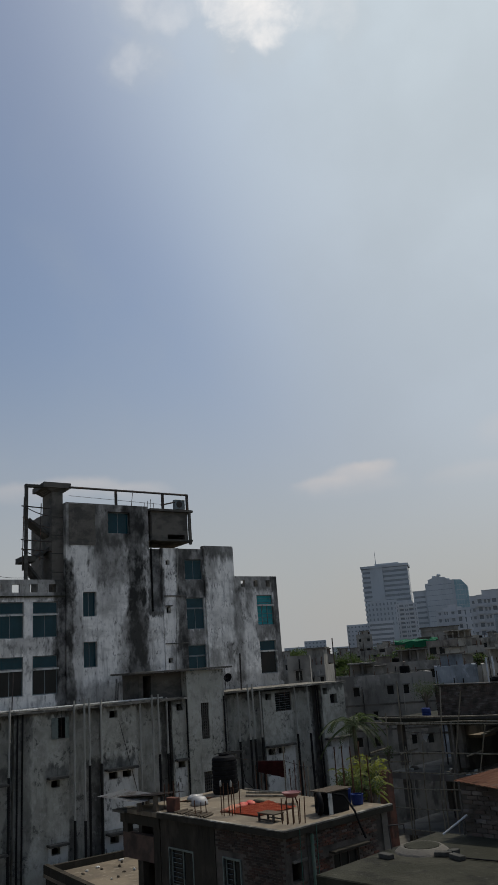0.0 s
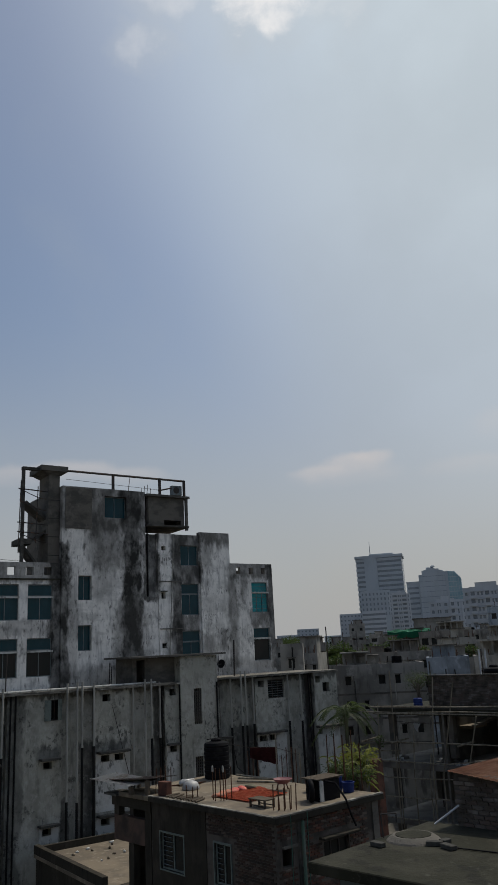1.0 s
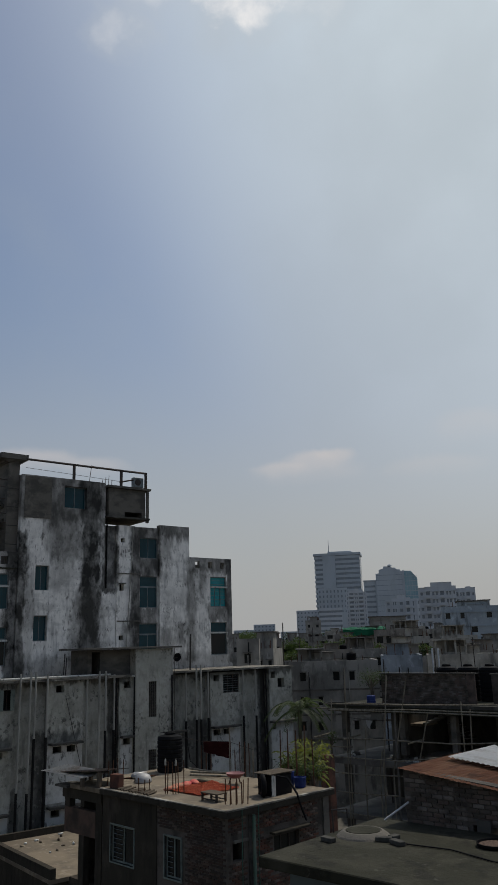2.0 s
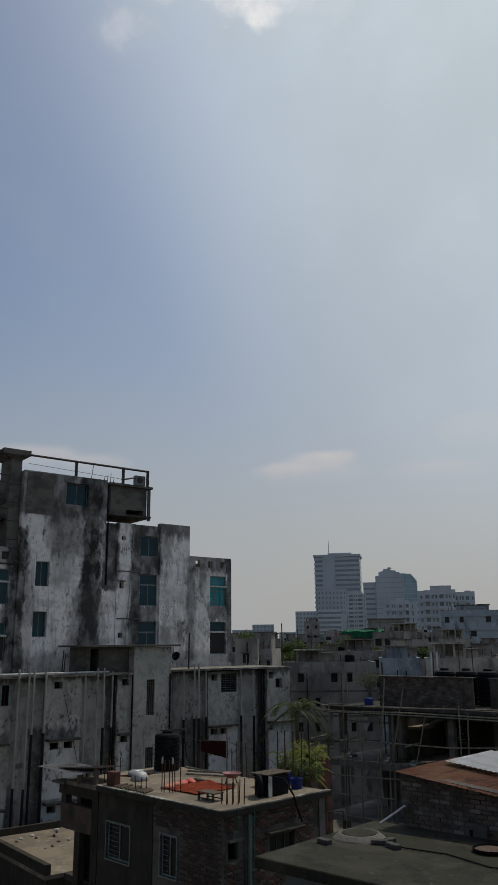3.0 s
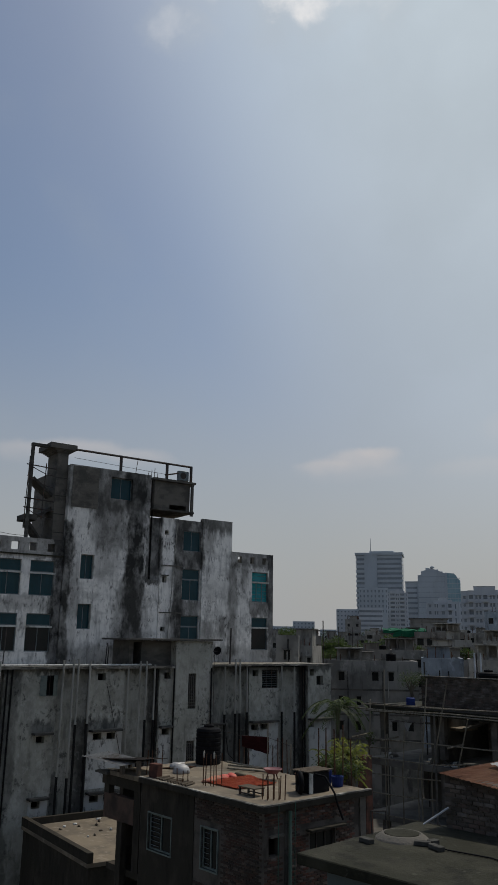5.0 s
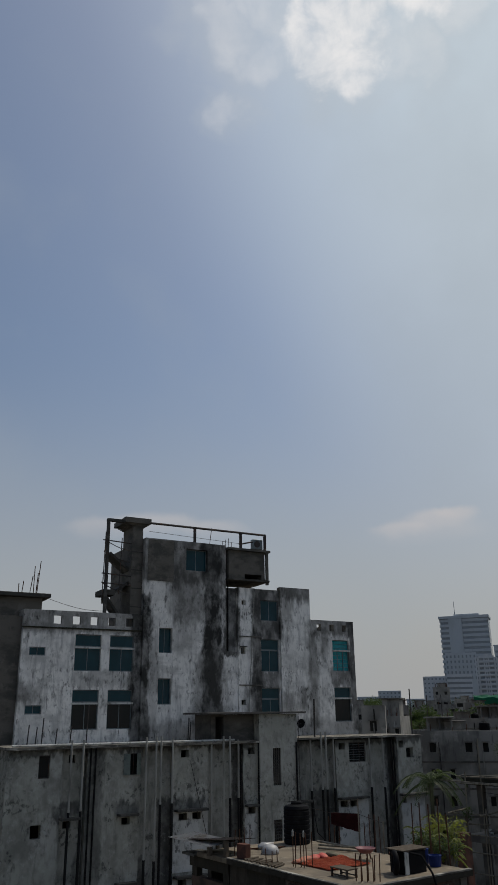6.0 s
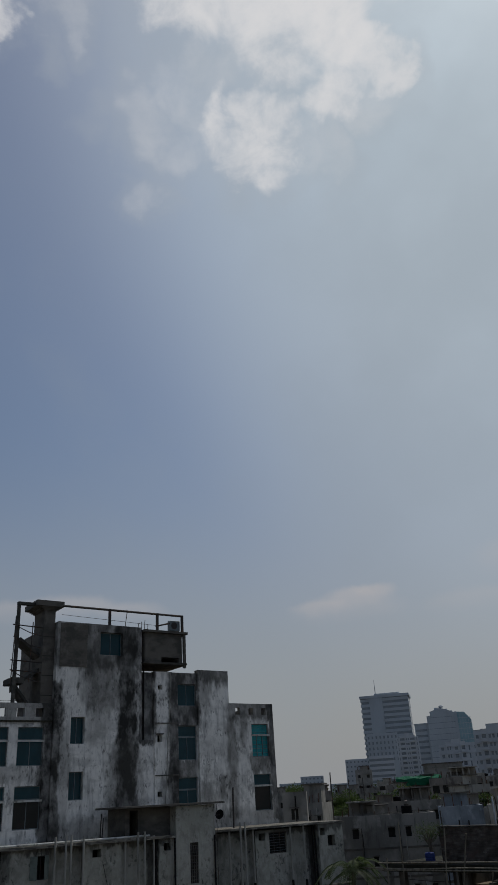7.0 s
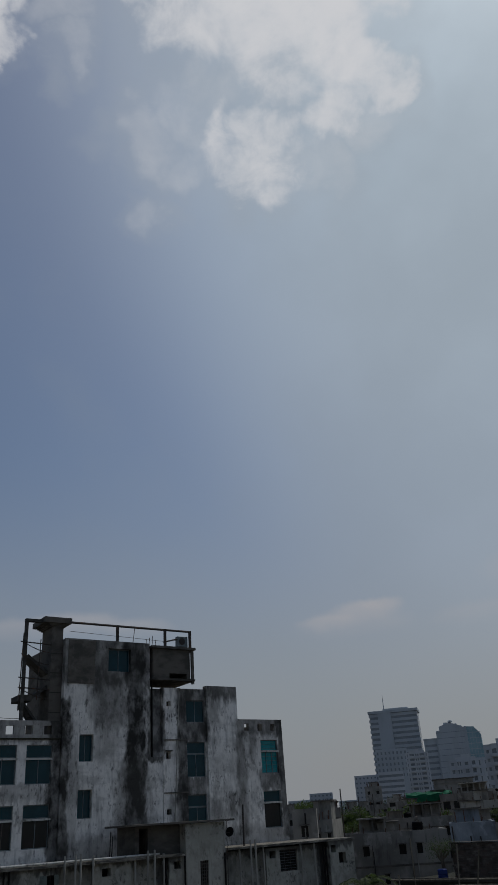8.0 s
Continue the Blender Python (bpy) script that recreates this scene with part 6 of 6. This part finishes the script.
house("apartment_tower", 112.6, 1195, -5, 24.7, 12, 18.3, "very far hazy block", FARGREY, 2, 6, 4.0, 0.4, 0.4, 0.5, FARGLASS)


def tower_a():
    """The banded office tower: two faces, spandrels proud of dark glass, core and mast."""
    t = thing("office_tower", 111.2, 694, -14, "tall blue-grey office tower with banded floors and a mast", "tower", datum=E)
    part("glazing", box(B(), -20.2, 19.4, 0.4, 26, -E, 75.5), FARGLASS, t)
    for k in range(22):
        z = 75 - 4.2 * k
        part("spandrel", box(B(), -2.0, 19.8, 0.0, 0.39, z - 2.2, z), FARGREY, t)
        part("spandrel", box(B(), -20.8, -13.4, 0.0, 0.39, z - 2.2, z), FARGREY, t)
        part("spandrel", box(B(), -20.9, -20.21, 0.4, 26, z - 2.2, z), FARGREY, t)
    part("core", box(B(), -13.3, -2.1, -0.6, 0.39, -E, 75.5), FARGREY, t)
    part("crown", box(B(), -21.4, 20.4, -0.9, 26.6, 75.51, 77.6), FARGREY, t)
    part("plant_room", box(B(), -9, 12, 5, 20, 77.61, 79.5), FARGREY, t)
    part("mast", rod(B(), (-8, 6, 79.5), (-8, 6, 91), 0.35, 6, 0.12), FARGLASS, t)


def prism(bm, prof, y0, y1):
    """A body of one upright outline (x, z), from y0 to y1."""
    f, b = [bm.verts.new((x, y0, z)) for x, z in prof], [bm.verts.new((x, y1, z)) for x, z in prof]
    k = len(prof)
    bm.faces.new(f)
    bm.faces.new(b[::-1])
    for i in range(k):
        bm.faces.new((f[i], b[i], b[(i + 1) % k], f[(i + 1) % k]))
    return bm


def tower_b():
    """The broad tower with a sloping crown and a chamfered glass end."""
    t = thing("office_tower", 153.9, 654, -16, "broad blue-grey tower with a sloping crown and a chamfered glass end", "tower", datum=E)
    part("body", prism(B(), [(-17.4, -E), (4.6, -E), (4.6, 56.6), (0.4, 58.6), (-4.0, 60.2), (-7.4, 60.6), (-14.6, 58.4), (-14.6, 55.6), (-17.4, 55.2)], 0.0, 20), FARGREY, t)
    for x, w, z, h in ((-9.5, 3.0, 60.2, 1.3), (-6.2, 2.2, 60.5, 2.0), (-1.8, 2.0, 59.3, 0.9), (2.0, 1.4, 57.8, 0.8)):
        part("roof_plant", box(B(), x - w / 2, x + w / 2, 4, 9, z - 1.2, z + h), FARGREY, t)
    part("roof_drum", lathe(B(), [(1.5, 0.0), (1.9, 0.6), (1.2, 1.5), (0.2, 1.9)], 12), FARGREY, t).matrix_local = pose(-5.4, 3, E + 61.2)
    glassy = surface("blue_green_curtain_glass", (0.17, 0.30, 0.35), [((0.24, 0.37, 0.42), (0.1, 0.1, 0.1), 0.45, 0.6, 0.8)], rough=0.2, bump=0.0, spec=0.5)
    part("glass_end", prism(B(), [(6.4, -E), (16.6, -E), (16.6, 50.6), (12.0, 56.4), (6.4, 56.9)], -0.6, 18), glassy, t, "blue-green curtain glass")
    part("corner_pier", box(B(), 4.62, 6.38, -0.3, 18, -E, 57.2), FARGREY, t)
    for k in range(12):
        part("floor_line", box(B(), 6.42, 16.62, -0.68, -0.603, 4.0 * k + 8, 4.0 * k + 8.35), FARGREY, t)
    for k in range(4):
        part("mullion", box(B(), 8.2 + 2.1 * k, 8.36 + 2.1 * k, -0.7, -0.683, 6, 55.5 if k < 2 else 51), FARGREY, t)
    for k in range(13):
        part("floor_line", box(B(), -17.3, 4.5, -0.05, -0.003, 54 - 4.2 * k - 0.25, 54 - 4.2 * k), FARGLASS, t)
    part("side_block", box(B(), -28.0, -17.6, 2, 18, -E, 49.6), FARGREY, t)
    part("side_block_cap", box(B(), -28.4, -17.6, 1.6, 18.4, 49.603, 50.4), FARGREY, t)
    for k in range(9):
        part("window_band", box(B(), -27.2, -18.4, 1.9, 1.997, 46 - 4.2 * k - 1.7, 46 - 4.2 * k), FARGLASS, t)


def flats(x, y, yaw, bays, top, label, rows, storey=3.05, mat=None, dep=12, seed=1):
    """A block of flats: bays (width, set-back, kind) with windows, balconies, sunshades and roof rooms."""
    t = thing("apartment_tower", x, y, yaw, label, "tower", datum=E)
    rng = random.Random(seed)
    x0 = -sum(b[0] for b in bays) / 2
    for w, back, kind, extra in bays:
        x1, ztop = x0 + w, top + extra
        holes = []
        for r in range(rows):
            zf = top - 0.9 - storey * (r + 1)
            if kind == "balcony":
                holes.append((x0 + 0.35, x1 - 0.35, zf + 0.95, zf + 2.55))
            elif kind == "pair":
                for c in (0.3, 0.72):
                    ww = w * rng.uniform(0.1, 0.15)
                    holes.append((x0 + w * c - ww, x0 + w * c + ww, zf + 0.95, zf + 2.35))
            elif kind == "one":
                holes.append((x0 + w * 0.32, x0 + w * 0.68, zf + 1.0, zf + rng.choice((2.2, 2.4))))
            elif kind == "slit":
                holes.append((x0 + w * 0.4, x0 + w * 0.6, zf + 0.5, zf + 2.5))
        part("wall", wall(B(), x0 + 0.004, x1 - 0.004, -E, ztop, back, back + 0.4, holes), mat, t)
        part("wall", box(B(), x0 + 0.006, x1 - 0.006, back + 1.6, dep, -E, ztop - 0.4), mat, t)
        for xs in (x0 + 0.005, x1 - 0.405):
            part("side_wall", box(B(), xs, xs + 0.4, back + 0.403, back + 1.597, -E, ztop - 0.02), mat, t)
        for a, b, c, d in holes:
            part("window", box(B(), a, b, back + (0.9 if kind == "balcony" else 0.22), back + (1.0 if kind == "balcony" else 0.3), c, d), FARGLASS, t)
            if kind == "balcony":
                part("balcony", box(B(), a - 0.25, b + 0.25, back - 0.75, back - 0.003, c - 1.1, c - 0.1), mat, t)
            else:
                part("sunshade", box(B(), a - 0.2, b + 0.2, back - 0.5, back - 0.003, d + 0.04, d + 0.18), mat, t)
        part("parapet_cap", box(B(), x0 + 0.01, x1 - 0.01, back - 0.12, back + 0.5, ztop + 0.003, ztop + 0.2), mat, t)
        x0 = x1
    return t


tower_a()
tower_b()
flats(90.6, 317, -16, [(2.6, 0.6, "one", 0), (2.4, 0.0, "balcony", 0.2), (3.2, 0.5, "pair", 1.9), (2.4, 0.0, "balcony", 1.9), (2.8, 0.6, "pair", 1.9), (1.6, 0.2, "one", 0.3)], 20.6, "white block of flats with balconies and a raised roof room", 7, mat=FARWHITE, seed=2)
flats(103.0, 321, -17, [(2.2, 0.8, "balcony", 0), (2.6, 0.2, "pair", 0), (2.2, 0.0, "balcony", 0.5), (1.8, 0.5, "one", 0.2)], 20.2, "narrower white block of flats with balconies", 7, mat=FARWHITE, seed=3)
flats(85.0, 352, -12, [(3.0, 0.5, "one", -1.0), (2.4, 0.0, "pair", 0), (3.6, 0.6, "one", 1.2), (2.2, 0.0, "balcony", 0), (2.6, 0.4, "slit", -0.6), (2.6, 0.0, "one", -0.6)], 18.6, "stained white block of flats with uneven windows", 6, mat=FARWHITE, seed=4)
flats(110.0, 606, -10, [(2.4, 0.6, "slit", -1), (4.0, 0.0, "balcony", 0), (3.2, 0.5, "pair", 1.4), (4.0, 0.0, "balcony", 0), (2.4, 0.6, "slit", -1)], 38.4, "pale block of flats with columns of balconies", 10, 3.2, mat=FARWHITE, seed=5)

# open sheds on the roofs
for x, y, yaw, w, d, base, high, m, k, lab in ((25.2, 85.2, -14, 3.4, 3.0, -2.05, 2.0, CREAM, 4, "cream open shed with square posts on a flat roof"), (33.0, 84.0, -14, 3.0, 3.0, -2.25, 2.1, DULL, 3, "dull brown open shed on a flat roof"),
                                               (40.4, 167.0, -10, 5.0, 4.0, 1.85, 2.2, CREAM, 5, "cream open shed on the roof of a brown house"), (42.3, 140.2, -14, 3.6, 3.0, 0.15, 2.2, CREAM, 4, "small cream open shed on a pale house"),
                                               (23.0, 125.2, 1, 4.0, 3.0, -1.55, 2.2, DULL, 4, "brown open shed on a stained grey house"), (12.5, 105.5, -6, 3.2, 3.0, -2.75, 2.0, GREYPAINT, 3, "grey open shed on a long dull house")):
    roof_shed(x, y, yaw, w, d, base, high, lab, m, k)

# green awning and sheds on the dark roof, trees between the houses
aw = loose("awning", pose(32.5, 172.0, E + 1.92, 0, 0, -8), "bright green tarpaulin awning on a roof", "awning")
bm = B()
gv = [[bm.verts.new((-4.6 + 9.2 * i / 10, -0.15 if j == 0 else 3.0 * (j - 1), (-0.5 if j == 0 else 0.45 + 0.3 * j) + 0.14 * math.sin(i * 1.9 + j))) for i in range(11)] for j in range(4)]
for j in range(3):
    for i in range(10):
        bm.faces.new((gv[j][i], gv[j][i + 1], gv[j + 1][i + 1], gv[j + 1][i]))
bmesh.ops.solidify(bm, geom=bm.faces[:], thickness=0.03)
part("sheet", bm, surface("green_tarpaulin", (0.02, 0.17, 0.085), [((0.03, 0.22, 0.11), (0.6, 0.6, 0.6), 0.45, 0.65, 0.7)], rough=0.6, bump=0.2), aw)
for x in (-4.0, 0.0, 4.0):
    part("post", rod(B(), (x, 0.2, 0.0), (x, 0.2, 0.75), 0.06, 6), STEEL, aw)
for k, (x, y, h, r) in enumerate(((13.7, 149, 20.0, 3.0), (16.8, 152, 19.6, 2.6), (20.5, 140, 19.6, 3.2), (24.0, 142, 20.6, 2.6), (27.0, 138, 19.0, 2.6), (10.5, 115, 18.3, 2.2), (30.5, 120, 18.6, 2.0), (7.5, 300, 23.0, 6.0), (6.4, 250, 23.6, 4.2), (9.2, 268, 24.0, 4.4), (12.6, 296, 23.6, 4.6), (16.2, 330, 24.4, 5.0), (21.5, 300, 23.0, 4.6), (17, 420, 24.0, 7), (35, 430, 26, 8), (60, 400, 25, 8), (48, 115, 18.2, 2.5))):
    tree("street_tree", x, y, 0, h, r, 1500, DARKLEAF, "dark green tree rising between the houses", 0.16 * r + 0.1, 30 + k)

# poles, masts and wires of the roofs
for x, y, z0, z1 in ((9.9, 47.5, -9.0, -1.0), (5.1, 60, -6, 1.6), (17, 62, -6, -0.6), (21.5, 70, -6, -0.3), (24, 74, -6, 0.2), (12.5, 118, -8, 2.3), (15.0, 122, -8, 2.4), (33, 84, -3, 0.3)):
    ml = part("mast_pole", rod(B(), (0, 0, 0), (0, 0, z1 + E), 0.03 + y * 0.0002, 7), STEEL)
    ml.matrix_world = pose(x, y, 0)
    tagged(ml, "thin dark pole rising between the roofs", "pole", "poles between the roofs")
for u, y, h in ((3.0, 0.4, 2.1), (-11.5, 0.5, 0.9), (-10.7, 0.4, 1.9), (-13.2, 0.6, 0.9), (-12.9, 0.6, 1.3), (-13.6, 0.6, 1.0), (-12.2, 0.6, 0.8), (-5.0, 0.6, 1.2), (-4.8, 0.8, 1.0)):
    ml = part("roof_bar", rod(B(), (0, 0, 0), (0.05, 0, h), 0.03 if h < 2 else 0.05, 6), STEEL)
    ml.matrix_world = pose(GX, GY, E - 1.36, 0, 0, YAW) @ pose(u, y, 0 if u < 0 else 0.06)
    tagged(ml, "thin dark steel bar standing on the grey block's roof", "steel bar", "bars on the grey roof")
pipe_run = part("roof_pipe", rod(B(), (-14.5, -0.2, 0.06), (-2.6, -0.2, 0.06), 0.05, 8), PALE)
pipe_run.matrix_world = pose(GX, GY, E - 1.36, 0, 0, YAW)
tagged(pipe_run, "pale pipe laid along the roof edge", "pipe")
dishm = loose("satellite_dish", pose(GX, GY, E - 0.55, 0, 0, YAW) @ pose(1.62, -0.42, 0), "small black satellite dish on the stair tower", "satellite dish")
bm = B()
lathe(bm, [(0.02, 0.0), (0.14, 0.03), (0.24, 0.09), (0.25, 0.095), (0.14, 0.05), (0.02, 0.02)], 18)
part("reflector", bm, PLASTIC, dishm).matrix_local = pose(0, 0, 0, 75, 0, -60)
part("arm", rod(B(), (-0.26, 0.12, -0.02), (0.0, 0.0, 0.0), 0.02, 6), STEEL, dishm)


# ---- unseen: the house under the camera, and a block added behind it to dim sky light ----
own = thing("own_house", 0, -4, 0, "plain cement house with a flat walled roof", "house", datum=E)
part("wall", box(B(), -7, 7, -6, 5.2, -E, -1.75), CEMENT, own)
part("roof", box(B(), -7.1, 7.1, -6.1, 5.3, -1.745, -1.6), ROOFTOP, own)
part("parapet", box(B(), -7.1, 7.1, 5.15, 5.3, -1.598, -0.85), CEMENT, own)
# added out of view, only to cut the sky light on facing walls
back = thing("unseen_sky_block", 0, -14, 0, "unseen plain cement block added behind the camera to hold off sky light", "building", datum=E)
part("wall", box(B(), -30, 30, -10, 0, -E, 5), CEMENT, back)
part("roof", box(B(), -30.3, 30.3, -10.3, 0.3, 5.003, 5.2), RAW, back)

# ---- bricks, last ----
def brick_mesh(w, d, h, name="brick"):
    bm = B()
    box(bm, 0, w, 0, d, 0, h, 0.006)
    me = bpy.data.meshes.new(name)
    bm.to_mesh(me)
    bm.free()
    return me


def lay_bricks(parent, x0, x1, z0, z1, y, holes, mat, w=0.23, h=0.07, limit=300, gap=0.014, fall=0.0):
    """Courses of single bricks proud of a wall from the top down; past the limit they are joined."""
    whole = brick_mesh(w - gap, 0.03, h - gap)
    whole.materials.append(mat)
    rest, count, row = B(), 0, 0
    z = z1 - h
    while z > z0:
        x = x0 + (w / 2 if row % 2 else 0.0)
        while x + w <= x1:
            if (not fall or z + h < z1 - fall * (x + w - x0)) and not any(a - 0.02 < x + w and x < b + 0.02 and c - 0.02 < z + h and z < d + 0.02 for a, b, c, d in holes):
                out = y - 0.03 + random.uniform(0.0, 0.012) + 0.006
                if count < limit:
                    ob = new("brick", whole)
                    ob.parent = parent
                    ob.location = (x, out, z + (E if "datum" in parent else 0.0))
                    count += 1
                else:
                    box(rest, x, x + w - gap, out, out + 0.028, z, z + h - gap)
            x += w
        z -= h
        row += 1
    if rest.verts:
        tagged(part("brick_course", rest, mat, parent), kind="stuff")
    else:
        rest.free()


lay_bricks(HOUSE, 1.0, 3.71, -7.6, -4.5, -0.003, [(1.75, 2.8, -6.15, -5.2), (1.45, 3.2, -5.14, -5.0)], BRICK, limit=220)
lay_bricks(HOUSE, 0.0, 0.74, -7.6, -4.5, -0.003, [(0.1, 0.62, -5.6, -5.0)], BRICK, limit=60)
lay_bricks(HOUSE_LEFT, -3.08, -0.02, -7.2, -4.5, -0.003, [(-2.85, -1.85, -6.7, -5.15)], BRICKSHADE, limit=200)
lay_bricks(shed, SX, 4.2, -3.4, -2.22, 3.357, [(1.85, 3.2, -3.6, -3.02)], SHEDBRICK, w=0.22, h=0.075, limit=290, fall=0.095)
